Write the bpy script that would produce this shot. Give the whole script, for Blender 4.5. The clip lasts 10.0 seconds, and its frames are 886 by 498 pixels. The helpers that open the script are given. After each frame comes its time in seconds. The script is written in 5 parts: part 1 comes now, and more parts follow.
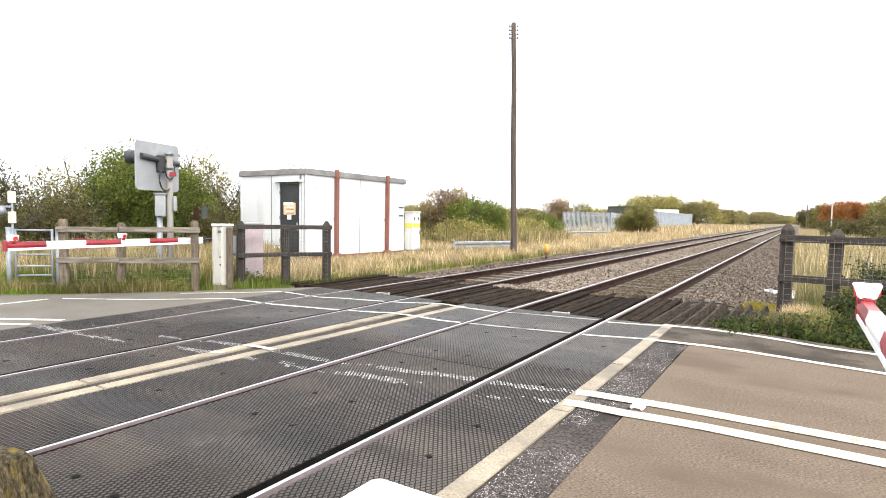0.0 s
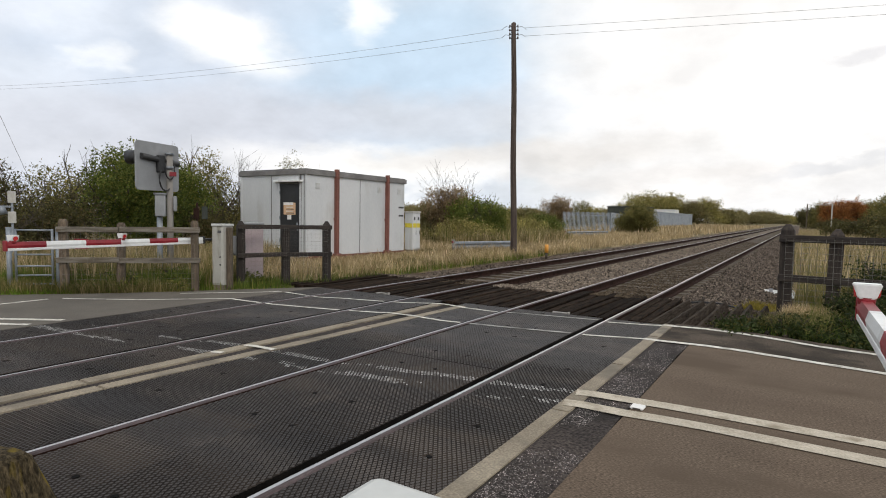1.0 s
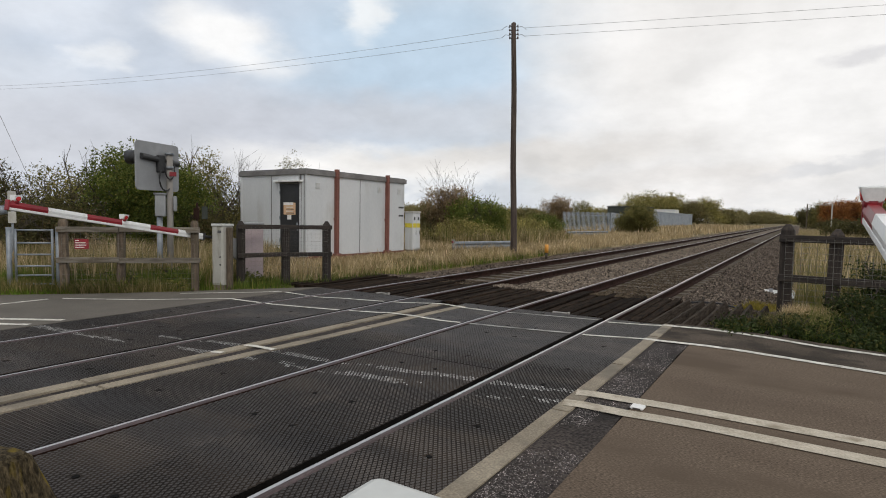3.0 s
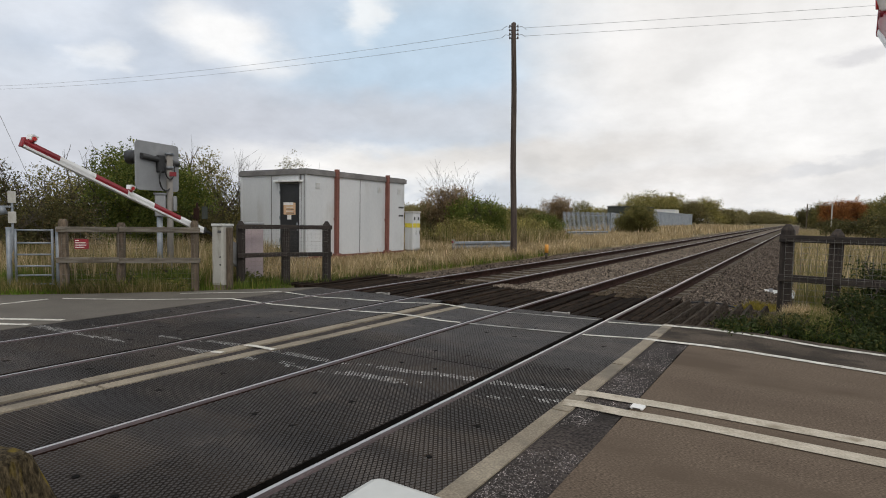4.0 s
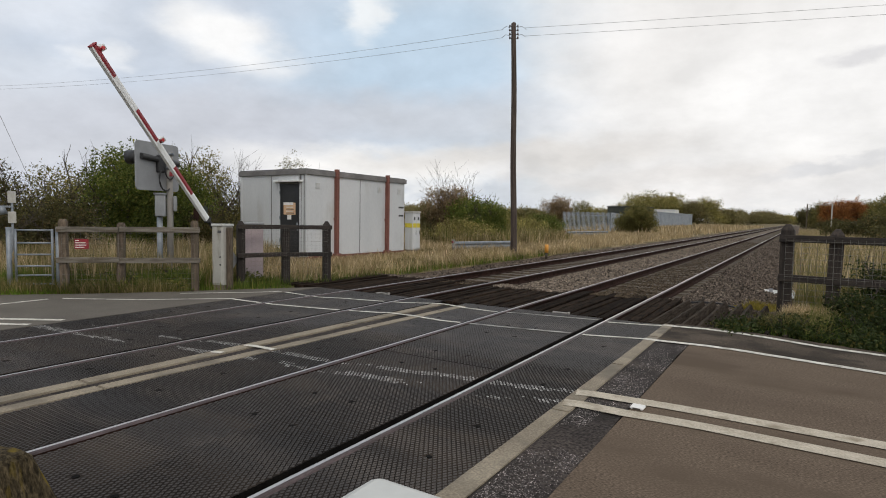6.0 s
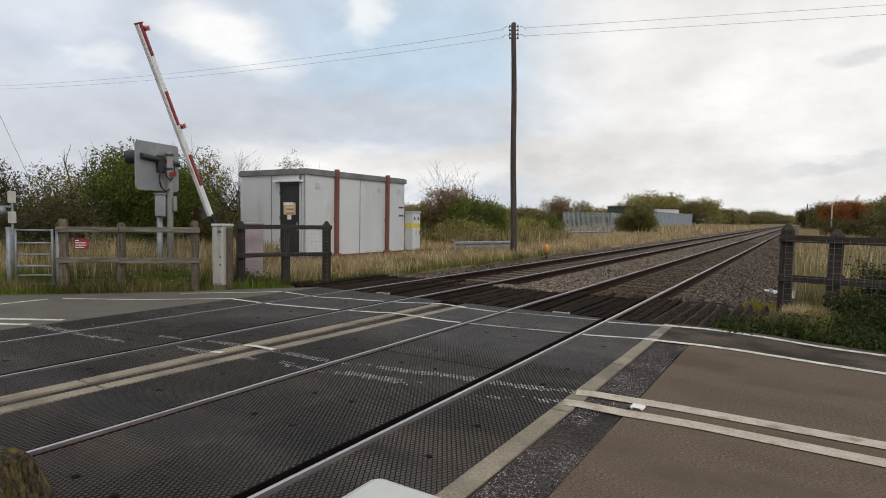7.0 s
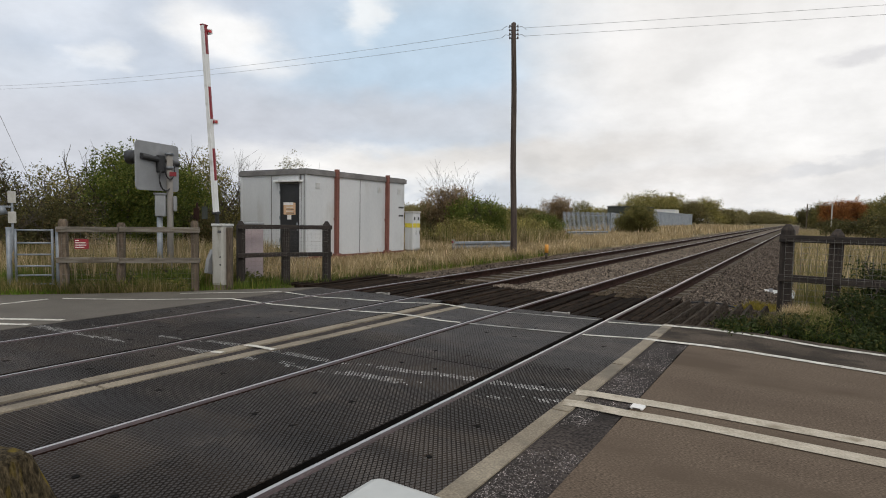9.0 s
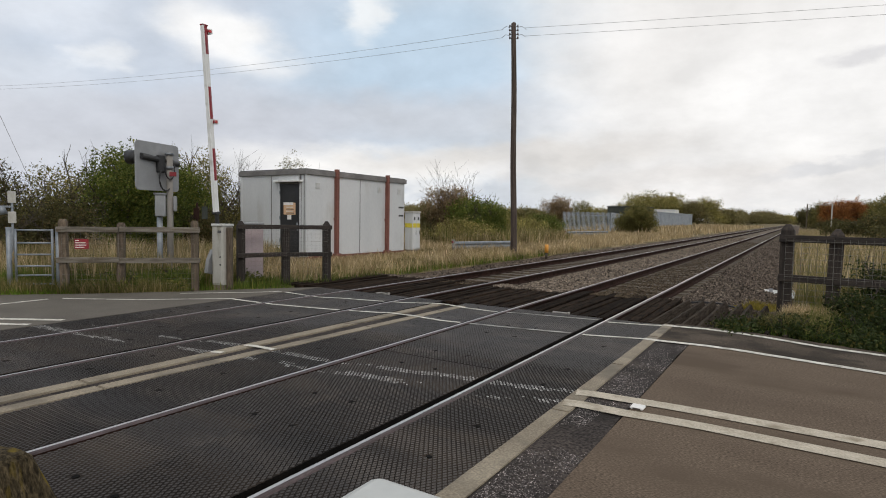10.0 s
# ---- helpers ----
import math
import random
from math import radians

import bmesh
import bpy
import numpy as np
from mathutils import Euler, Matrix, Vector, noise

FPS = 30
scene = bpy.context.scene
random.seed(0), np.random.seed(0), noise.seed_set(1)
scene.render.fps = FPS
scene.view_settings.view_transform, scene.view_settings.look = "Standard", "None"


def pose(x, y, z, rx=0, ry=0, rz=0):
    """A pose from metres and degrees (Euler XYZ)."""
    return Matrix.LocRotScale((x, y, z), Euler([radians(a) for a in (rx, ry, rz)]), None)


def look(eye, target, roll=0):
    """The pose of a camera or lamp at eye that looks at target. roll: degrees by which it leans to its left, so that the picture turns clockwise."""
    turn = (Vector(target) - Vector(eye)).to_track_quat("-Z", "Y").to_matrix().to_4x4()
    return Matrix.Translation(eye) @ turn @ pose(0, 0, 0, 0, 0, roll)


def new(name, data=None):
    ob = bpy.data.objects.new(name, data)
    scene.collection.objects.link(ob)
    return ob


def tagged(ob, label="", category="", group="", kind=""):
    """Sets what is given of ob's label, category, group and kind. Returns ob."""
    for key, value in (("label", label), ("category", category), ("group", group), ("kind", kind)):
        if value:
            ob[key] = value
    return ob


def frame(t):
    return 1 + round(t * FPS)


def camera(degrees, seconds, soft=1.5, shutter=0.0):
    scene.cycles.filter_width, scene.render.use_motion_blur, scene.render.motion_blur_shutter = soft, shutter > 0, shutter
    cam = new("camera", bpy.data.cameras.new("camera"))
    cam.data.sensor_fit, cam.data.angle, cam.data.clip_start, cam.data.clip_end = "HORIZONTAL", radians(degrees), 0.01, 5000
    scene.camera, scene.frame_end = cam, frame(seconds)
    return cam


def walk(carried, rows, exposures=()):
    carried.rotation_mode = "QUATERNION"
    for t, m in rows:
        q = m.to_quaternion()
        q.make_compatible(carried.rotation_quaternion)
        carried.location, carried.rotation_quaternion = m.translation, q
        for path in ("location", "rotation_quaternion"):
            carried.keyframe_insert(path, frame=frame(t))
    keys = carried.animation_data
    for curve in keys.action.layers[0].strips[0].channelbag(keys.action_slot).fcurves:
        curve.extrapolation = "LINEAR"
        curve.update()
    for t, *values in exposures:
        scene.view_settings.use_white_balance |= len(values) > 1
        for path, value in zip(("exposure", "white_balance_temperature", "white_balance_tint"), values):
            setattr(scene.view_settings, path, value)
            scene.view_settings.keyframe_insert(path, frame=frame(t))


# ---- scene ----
EXPOSURES = [(0.0, 1.95), (0.2, 1.5), (0.5, 0.76), (0.8, 0.38), (1.2, 0.12), (1.8, 0.0), (10.0, 0.0)]
SUN_WAY = (0.57, -0.36, 0.74)
SKY_STRENGTH = 1.0
CLOUD_SHIFT = (0.3, 0.1, 0.0)
LEFT_POLE, RIGHT_POLE = (-40.5, 14.2), (25.0, 34.0)
VEIL_WAY = (-0.05, 0.93, 0.36)
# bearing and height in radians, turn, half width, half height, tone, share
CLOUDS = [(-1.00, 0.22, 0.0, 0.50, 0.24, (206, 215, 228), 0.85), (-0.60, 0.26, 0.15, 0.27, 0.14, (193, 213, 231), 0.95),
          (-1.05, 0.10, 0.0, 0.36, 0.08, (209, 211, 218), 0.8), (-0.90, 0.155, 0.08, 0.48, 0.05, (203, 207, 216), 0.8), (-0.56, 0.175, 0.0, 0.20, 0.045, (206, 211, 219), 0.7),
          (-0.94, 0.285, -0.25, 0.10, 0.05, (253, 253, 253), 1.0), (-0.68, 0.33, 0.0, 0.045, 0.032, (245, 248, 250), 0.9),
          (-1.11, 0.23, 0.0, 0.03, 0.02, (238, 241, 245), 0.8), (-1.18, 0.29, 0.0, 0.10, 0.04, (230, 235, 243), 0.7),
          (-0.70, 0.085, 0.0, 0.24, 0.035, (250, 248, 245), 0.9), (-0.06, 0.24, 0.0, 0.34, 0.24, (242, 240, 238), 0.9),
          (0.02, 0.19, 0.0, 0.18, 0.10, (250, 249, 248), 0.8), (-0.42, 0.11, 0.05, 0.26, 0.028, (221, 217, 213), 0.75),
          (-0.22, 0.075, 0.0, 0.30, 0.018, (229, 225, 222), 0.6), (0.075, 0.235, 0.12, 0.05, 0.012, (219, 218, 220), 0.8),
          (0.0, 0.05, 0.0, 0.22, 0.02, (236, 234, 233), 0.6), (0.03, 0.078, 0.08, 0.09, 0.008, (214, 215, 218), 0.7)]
cam = camera(76.0, 10.0, soft=1.0)
YAW, PITCH, ROLL = radians(32.214), radians(-3.213), 0.937
EYE = Vector((0.0, 0.0, 1.42))
AHEAD = Vector((-math.sin(YAW) * math.cos(PITCH), math.cos(YAW) * math.cos(PITCH), math.sin(PITCH)))
STAND = look(EYE, EYE + AHEAD, ROLL)
walk(cam, [(0.0, STAND), (10.0, STAND)], exposures=EXPOSURES)


# ---------------------------------------------------------------- light
def build_world():
    world = bpy.data.worlds.new("world")
    scene.world = world
    world.use_nodes = True
    nt = world.node_tree
    nt.nodes.clear()
    N, Lk = nt.nodes.new, nt.links.new
    out, bg = N("ShaderNodeOutputWorld"), N("ShaderNodeBackground")
    sky = N("ShaderNodeTexSky")
    sky.sky_type, sky.sun_disc = "NISHITA", False
    sky.sun_elevation, sky.sun_rotation = radians(48), radians(122)
    sky.air_density, sky.dust_density = 1.0, 1.5
    dim = N("ShaderNodeMix")
    dim.data_type, dim.blend_type = "RGBA", "MULTIPLY"
    dim.inputs[0].default_value = 1.0
    Lk(sky.outputs[0], dim.inputs[6])
    dim.inputs[7].default_value = (0.10, 0.10, 0.10, 1)
    tc, sep = N("ShaderNodeTexCoord"), N("ShaderNodeSeparateXYZ")
    Lk(tc.outputs["Generated"], sep.inputs[0])
    up = N("ShaderNodeMath")
    up.operation = "MAXIMUM"
    Lk(sep.outputs[2], up.inputs[0])
    up.inputs[1].default_value = 0.0
    lift = N("ShaderNodeMath")
    lift.operation = "ADD"
    Lk(up.outputs[0], lift.inputs[0])
    lift.inputs[1].default_value = 0.45
    flat = N("ShaderNodeVectorMath")
    flat.operation = "DIVIDE"
    com = N("ShaderNodeCombineXYZ")
    for i in range(3):
        Lk(lift.outputs[0], com.inputs[i])
    Lk(tc.outputs["Generated"], flat.inputs[0])
    Lk(com.outputs[0], flat.inputs[1])
    place = N("ShaderNodeMapping")
    Lk(flat.outputs[0], place.inputs[0])
    place.inputs["Location"].default_value = CLOUD_SHIFT

    def cloud(scale, detail, rough, lo, hi, a, b):
        n, r = N("ShaderNodeTexNoise"), N("ShaderNodeValToRGB")
        Lk(place.outputs[0], n.inputs["Vector"])
        n.inputs["Scale"].default_value, n.inputs["Detail"].default_value, n.inputs["Roughness"].default_value = scale, detail, rough
        r.color_ramp.elements[0].position, r.color_ramp.elements[1].position = lo, hi
        r.color_ramp.elements[0].color, r.color_ramp.elements[1].color = a, b
        Lk(n.outputs["Fac"], r.inputs[0])
        return r
    shade = cloud(2.3, 7, 0.56, 0.42, 0.58, (0.56, 0.62, 0.70, 1), (1.0, 0.995, 0.98, 1))
    gaps = cloud(1.3, 6, 0.5, 0.36, 0.58, (0.62, 0.62, 0.62, 1), (1, 1, 1, 1))
    mix = N("ShaderNodeMix")
    mix.data_type = "RGBA"
    Lk(gaps.outputs[0], mix.inputs[0])
    Lk(dim.outputs[2], mix.inputs[6])
    Lk(shade.outputs[0], mix.inputs[7])
    # brighter veil of cloud round the hidden sun and along the horizon
    dot = N("ShaderNodeVectorMath")
    dot.operation = "DOT_PRODUCT"
    Lk(tc.outputs["Generated"], dot.inputs[0])
    dot.inputs[1].default_value = VEIL_WAY
    veil = N("ShaderNodeMapRange")
    Lk(dot.outputs["Value"], veil.inputs[0])
    veil.inputs[1].default_value, veil.inputs[2].default_value = 0.81, 0.98
    veil.inputs[3].default_value, veil.inputs[4].default_value = 0.0, 0.75
    glow = N("ShaderNodeMix")
    glow.data_type = "RGBA"
    Lk(veil.outputs[0], glow.inputs[0])
    Lk(mix.outputs[2], glow.inputs[6])
    glow.inputs[7].default_value = (0.96, 0.94, 0.925, 1)
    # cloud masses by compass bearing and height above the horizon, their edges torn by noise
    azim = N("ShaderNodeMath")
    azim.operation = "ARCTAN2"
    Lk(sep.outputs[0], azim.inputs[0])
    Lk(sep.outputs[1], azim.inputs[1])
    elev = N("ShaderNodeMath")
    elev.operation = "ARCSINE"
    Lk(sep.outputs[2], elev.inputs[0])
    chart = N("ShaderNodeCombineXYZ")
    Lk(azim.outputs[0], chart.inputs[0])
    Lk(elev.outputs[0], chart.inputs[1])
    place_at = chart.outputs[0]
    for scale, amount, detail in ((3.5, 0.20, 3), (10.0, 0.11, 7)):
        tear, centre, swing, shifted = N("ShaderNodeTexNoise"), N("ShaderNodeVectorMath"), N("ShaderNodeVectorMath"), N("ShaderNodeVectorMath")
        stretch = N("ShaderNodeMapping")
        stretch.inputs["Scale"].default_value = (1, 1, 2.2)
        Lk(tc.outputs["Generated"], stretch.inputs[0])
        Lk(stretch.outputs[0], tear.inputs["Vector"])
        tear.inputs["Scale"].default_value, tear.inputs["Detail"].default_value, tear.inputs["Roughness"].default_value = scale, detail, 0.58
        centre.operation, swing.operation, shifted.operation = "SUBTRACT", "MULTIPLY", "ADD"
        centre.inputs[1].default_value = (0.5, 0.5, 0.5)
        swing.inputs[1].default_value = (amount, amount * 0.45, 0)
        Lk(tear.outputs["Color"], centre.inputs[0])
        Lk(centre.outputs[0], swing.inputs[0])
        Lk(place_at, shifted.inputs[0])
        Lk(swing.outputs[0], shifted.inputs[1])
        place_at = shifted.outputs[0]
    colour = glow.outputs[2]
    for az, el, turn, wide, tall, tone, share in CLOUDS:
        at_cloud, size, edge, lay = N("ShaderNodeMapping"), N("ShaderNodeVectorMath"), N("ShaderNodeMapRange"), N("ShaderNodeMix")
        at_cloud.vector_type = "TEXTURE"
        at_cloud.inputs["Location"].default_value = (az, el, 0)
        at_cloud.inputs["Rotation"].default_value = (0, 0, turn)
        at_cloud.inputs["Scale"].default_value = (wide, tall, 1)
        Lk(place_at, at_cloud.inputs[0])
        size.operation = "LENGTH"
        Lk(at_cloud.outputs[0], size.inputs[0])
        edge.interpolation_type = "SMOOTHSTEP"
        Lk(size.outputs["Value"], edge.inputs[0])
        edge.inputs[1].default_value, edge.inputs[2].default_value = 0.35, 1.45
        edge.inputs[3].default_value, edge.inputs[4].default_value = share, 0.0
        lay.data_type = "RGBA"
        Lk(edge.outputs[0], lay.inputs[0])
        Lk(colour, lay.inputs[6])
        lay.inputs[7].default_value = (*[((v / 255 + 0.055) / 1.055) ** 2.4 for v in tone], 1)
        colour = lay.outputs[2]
    # fine mottling of the cloud cover
    mottle, tone, veins = N("ShaderNodeTexNoise"), N("ShaderNodeMapRange"), N("ShaderNodeMix")
    Lk(place.outputs[0], mottle.inputs["Vector"])
    mottle.inputs["Scale"].default_value, mottle.inputs["Detail"].default_value, mottle.inputs["Roughness"].default_value = 5.5, 8, 0.6
    Lk(mottle.outputs["Fac"], tone.inputs[0])
    tone.inputs[1].default_value, tone.inputs[2].default_value, tone.inputs[3].default_value, tone.inputs[4].default_value = 0.32, 0.68, 0.91, 1.08
    veins.data_type, veins.blend_type = "RGBA", "MULTIPLY"
    veins.inputs[0].default_value = 1.0
    Lk(colour, veins.inputs[6])
    Lk(tone.outputs[0], veins.inputs[7])
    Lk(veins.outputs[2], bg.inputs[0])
    bg.inputs[1].default_value = SKY_STRENGTH
    Lk(bg.outputs[0], out.inputs[0])


build_world()
sun = new("sun", bpy.data.lights.new("sun", "SUN"))
sun.data.energy, sun.data.angle, sun.data.color = 1.1, radians(30), (1.0, 0.93, 0.83)
sun.matrix_world = look(Vector(SUN_WAY) * 50, (0, 0, 0))


# ---------------------------------------------------------------- materials
def surf(name, c1, c2, scale=6.0, rough=0.7, bump=0.2, fine=60.0, c3=None, wear=0.5, metal=0.0, vary="", spread=0.35,
         stretch=(1, 1, 1), spec=0.5, wear_scale=1.2):
    """Two-scale noise colour, a third colour in patches, roughness that varies, and fine relief."""
    m = bpy.data.materials.new(name)
    m.use_nodes = True
    nt = m.node_tree
    b = nt.nodes["Principled BSDF"]
    N, Lk = nt.nodes.new, nt.links.new
    tc, mp = N("ShaderNodeTexCoord"), N("ShaderNodeMapping")
    Lk(tc.outputs["Object"], mp.inputs[0])
    mp.inputs["Scale"].default_value = stretch
    src = mp.outputs[0]
    if vary == "object":
        info, add = N("ShaderNodeObjectInfo"), N("ShaderNodeVectorMath")
        ml = N("ShaderNodeMath")
        ml.operation = "MULTIPLY"
        Lk(info.outputs["Random"], ml.inputs[0])
        ml.inputs[1].default_value = 37.0
        Lk(src, add.inputs[0])
        Lk(ml.outputs[0], add.inputs[1])
        src = add.outputs[0]

    def noise_at(s, detail=4.0):
        n = N("ShaderNodeTexNoise")
        Lk(src, n.inputs["Vector"])
        n.inputs["Scale"].default_value, n.inputs["Detail"].default_value = s, detail
        return n
    big, small = noise_at(scale), noise_at(fine, 3.0)
    r = N("ShaderNodeValToRGB")
    r.color_ramp.elements[0].position, r.color_ramp.elements[1].position = 0.35, 0.65
    r.color_ramp.elements[0].color, r.color_ramp.elements[1].color = (*c1, 1), (*c2, 1)
    Lk(big.outputs["Fac"], r.inputs[0])
    col = r.outputs[0]
    grain = N("ShaderNodeMapRange")
    Lk(small.outputs["Fac"], grain.inputs[0])
    grain.inputs[1].default_value, grain.inputs[2].default_value = 0.3, 0.7
    grain.inputs[3].default_value, grain.inputs[4].default_value = 1 - spread, 1 + spread
    mul = N("ShaderNodeMix")
    mul.data_type, mul.blend_type = "RGBA", "MULTIPLY"
    mul.inputs[0].default_value = 1.0
    Lk(col, mul.inputs[6])
    Lk(grain.outputs[0], mul.inputs[7])
    col = mul.outputs[2]
    if c3:
        wn, wr = noise_at(wear_scale, 8.0), N("ShaderNodeValToRGB")
        wr.color_ramp.elements[0].position, wr.color_ramp.elements[1].position = 1 - wear - 0.08, 1 - wear + 0.08
        Lk(wn.outputs["Fac"], wr.inputs[0])
        mx = N("ShaderNodeMix")
        mx.data_type = "RGBA"
        Lk(wr.outputs[0], mx.inputs[0])
        Lk(col, mx.inputs[6])
        mx.inputs[7].default_value = (*c3, 1)
        col = mx.outputs[2]
    if vary:
        if vary == "island":
            rnd = N("ShaderNodeNewGeometry").outputs["Random Per Island"]
        else:
            rnd = N("ShaderNodeObjectInfo").outputs["Random"]
        vr = N("ShaderNodeMapRange")
        Lk(rnd, vr.inputs[0])
        vr.inputs[3].default_value, vr.inputs[4].default_value = 1 - spread, 1 + spread
        m2 = N("ShaderNodeMix")
        m2.data_type, m2.blend_type = "RGBA", "MULTIPLY"
        m2.inputs[0].default_value = 1.0
        Lk(col, m2.inputs[6])
        Lk(vr.outputs[0], m2.inputs[7])
        col = m2.outputs[2]
    Lk(col, b.inputs["Base Color"])
    rr = N("ShaderNodeMapRange")
    Lk(big.outputs["Fac"], rr.inputs[0])
    rr.inputs[3].default_value, rr.inputs[4].default_value = max(0.05, rough - 0.12), min(1.0, rough + 0.12)
    Lk(rr.outputs[0], b.inputs["Roughness"])
    b.inputs["Metallic"].default_value = metal
    b.inputs["Specular IOR Level"].default_value = spec
    if bump:
        bp = N("ShaderNodeBump")
        bp.inputs["Strength"].default_value, bp.inputs["Distance"].default_value = bump, 0.01
        Lk(small.outputs["Fac"], bp.inputs["Height"])
        Lk(bp.outputs[0], b.inputs["Normal"])
    return m


def leafy(name, c1, c2, c3, share=0.2):
    """Leaves or blades: each island takes its own mix of three colours; light shines through a little."""
    m = bpy.data.materials.new(name)
    m.use_nodes = True
    nt = m.node_tree
    b = nt.nodes["Principled BSDF"]
    N, Lk = nt.nodes.new, nt.links.new
    g, r = N("ShaderNodeNewGeometry"), N("ShaderNodeValToRGB")
    r.color_ramp.elements[0].color, r.color_ramp.elements[1].color = (*c1, 1), (*c3, 1)
    e = r.color_ramp.elements.new(1 - share)
    e.color = (*c2, 1)
    Lk(g.outputs["Random Per Island"], r.inputs[0])
    tc, n = N("ShaderNodeTexCoord"), N("ShaderNodeTexNoise")
    Lk(tc.outputs["Object"], n.inputs["Vector"])
    n.inputs["Scale"].default_value = 0.9
    mr = N("ShaderNodeMapRange")
    Lk(n.outputs["Fac"], mr.inputs[0])
    mr.inputs[1].default_value, mr.inputs[2].default_value, mr.inputs[3].default_value, mr.inputs[4].default_value = 0.3, 0.7, 0.6, 1.35
    mx = N("ShaderNodeMix")
    mx.data_type, mx.blend_type = "RGBA", "MULTIPLY"
    mx.inputs[0].default_value = 1.0
    Lk(r.outputs[0], mx.inputs[6])
    Lk(mr.outputs[0], mx.inputs[7])
    Lk(mx.outputs[2], b.inputs["Base Color"])
    b.inputs["Roughness"].default_value = 0.65
    b.inputs["Specular IOR Level"].default_value = 0.25
    tr, sh = N("ShaderNodeBsdfTranslucent"), N("ShaderNodeMixShader")
    Lk(mx.outputs[2], tr.inputs[0])
    sh.inputs[0].default_value = 0.45
    Lk(b.outputs[0], sh.inputs[1])
    Lk(tr.outputs[0], sh.inputs[2])
    Lk(sh.outputs[0], nt.nodes["Material Output"].inputs[0])
    return m


M = {}
M["asphalt"] = surf("asphalt", (0.109, 0.080, 0.057), (0.161, 0.121, 0.087), scale=1.1, rough=0.95, bump=0.0, fine=110, spread=0.55, c3=(0.097, 0.071, 0.050), wear=0.45, spec=0.12, wear_scale=1.1, stretch=(0.5, 1, 1))
M["asphalt_far"] = surf("asphalt_far", (0.098, 0.085, 0.069), (0.132, 0.116, 0.095), scale=1.2, rough=0.9, bump=0.4, fine=80, spread=0.3, spec=0.3)
M["patch"] = surf("patch", (0.028, 0.023, 0.021), (0.064, 0.052, 0.045), scale=2.0, rough=0.92, bump=1.0, fine=48, spread=0.8, c3=(0.021, 0.018, 0.015), wear=0.45, spec=0.15, wear_scale=1.6)
M["chips"] = surf("chips", (0.065, 0.056, 0.053), (0.29, 0.25, 0.235), scale=30, rough=0.8, bump=0.0, vary="island", spread=0.8)
# near-black: the shade inside deck slots and holes is put into this colour
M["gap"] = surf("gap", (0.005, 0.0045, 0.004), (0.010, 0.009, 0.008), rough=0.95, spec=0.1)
M["concrete"] = surf("concrete", (0.205, 0.168, 0.118), (0.29, 0.244, 0.177), scale=3.0, rough=0.9, bump=0.4, fine=70, c3=(0.145, 0.122, 0.09), wear=0.42, spread=0.28, wear_scale=2.5)
M["line"] = surf("line", (0.54, 0.51, 0.44), (0.68, 0.65, 0.57), scale=6, rough=0.75, bump=0.2, fine=80, c3=(0.30, 0.275, 0.225), wear=0.41, spread=0.18, wear_scale=7)
M["line_beige"] = surf("line_beige", (0.40, 0.345, 0.262), (0.50, 0.44, 0.345), scale=6, rough=0.8, bump=0.1, fine=80, c3=(0.26, 0.215, 0.15), wear=0.37, spread=0.22, wear_scale=7)
M["line_dull"] = surf("line_dull", (0.26, 0.245, 0.22), (0.40, 0.38, 0.345), scale=6, rough=0.8, bump=0.2, fine=80, c3=(0.12, 0.11, 0.10), wear=0.45, spread=0.2, wear_scale=5)
M["rail_side"] = surf("rail_side", (0.055, 0.038, 0.037), (0.10, 0.072, 0.070), scale=5, rough=0.55, bump=0.1, metal=0.4, stretch=(3, 0.5, 3))
M["stud"] = surf("stud", (0.024, 0.020, 0.0182), (0.046, 0.0395, 0.0355), scale=0.9, stretch=(0.6, 1.4, 1), rough=0.62, bump=0.0, fine=30, vary="object", spread=0.2, c3=(0.068, 0.056, 0.047), wear=0.42, wear_scale=1.6, spec=0.24)
M["rubber_base"] = surf("rubber_base", (0.014, 0.0115, 0.0100), (0.028, 0.023, 0.020), scale=1.2, rough=0.85, bump=0.0, vary="object", spread=0.3, spec=0.15, c3=(0.040, 0.031, 0.024), wear=0.43, wear_scale=1.5, stretch=(0.6, 1.4, 1))
M["rail_top"] = surf("rail_top", (0.42, 0.395, 0.395), (0.56, 0.535, 0.53), scale=2, rough=0.34, bump=0.0, metal=1.0, stretch=(4, 0.3, 4), spread=0.2)
M["rust"] = surf("rust", (0.018, 0.0098, 0.0075), (0.040, 0.021, 0.016), scale=7, rough=0.95, bump=0.4, fine=60, spec=0.08)
M["ballast"] = surf("ballast", (0.046, 0.032, 0.022), (0.15, 0.115, 0.084), scale=12, rough=0.95, bump=1.0, fine=20, spread=0.6, c3=(0.066, 0.042, 0.026), wear=0.45, spec=0.2)
M["ballast_pale"] = surf("ballast_pale", (0.062, 0.047, 0.034), (0.19, 0.152, 0.115), scale=12, rough=0.95, bump=1.0, fine=20, spread=0.6, spec=0.15)
M["ballast_dirty"] = surf("ballast_dirty", (0.046, 0.034, 0.022), (0.105, 0.082, 0.056), scale=9, rough=0.95, bump=0.8, fine=26, spread=0.45, c3=(0.070, 0.058, 0.034), wear=0.44, spec=0.1)
M["stone"] = surf("stone", (0.070, 0.053, 0.041), (0.165, 0.132, 0.104), scale=9, rough=0.95, bump=0.3, fine=60, vary="island", spread=0.75, spec=0.2)
M["stone_pale"] = surf("stone_pale", (0.105, 0.082, 0.062), (0.235, 0.19, 0.148), scale=9, rough=0.95, bump=0.3, fine=60, vary="island", spread=0.7, spec=0.2)
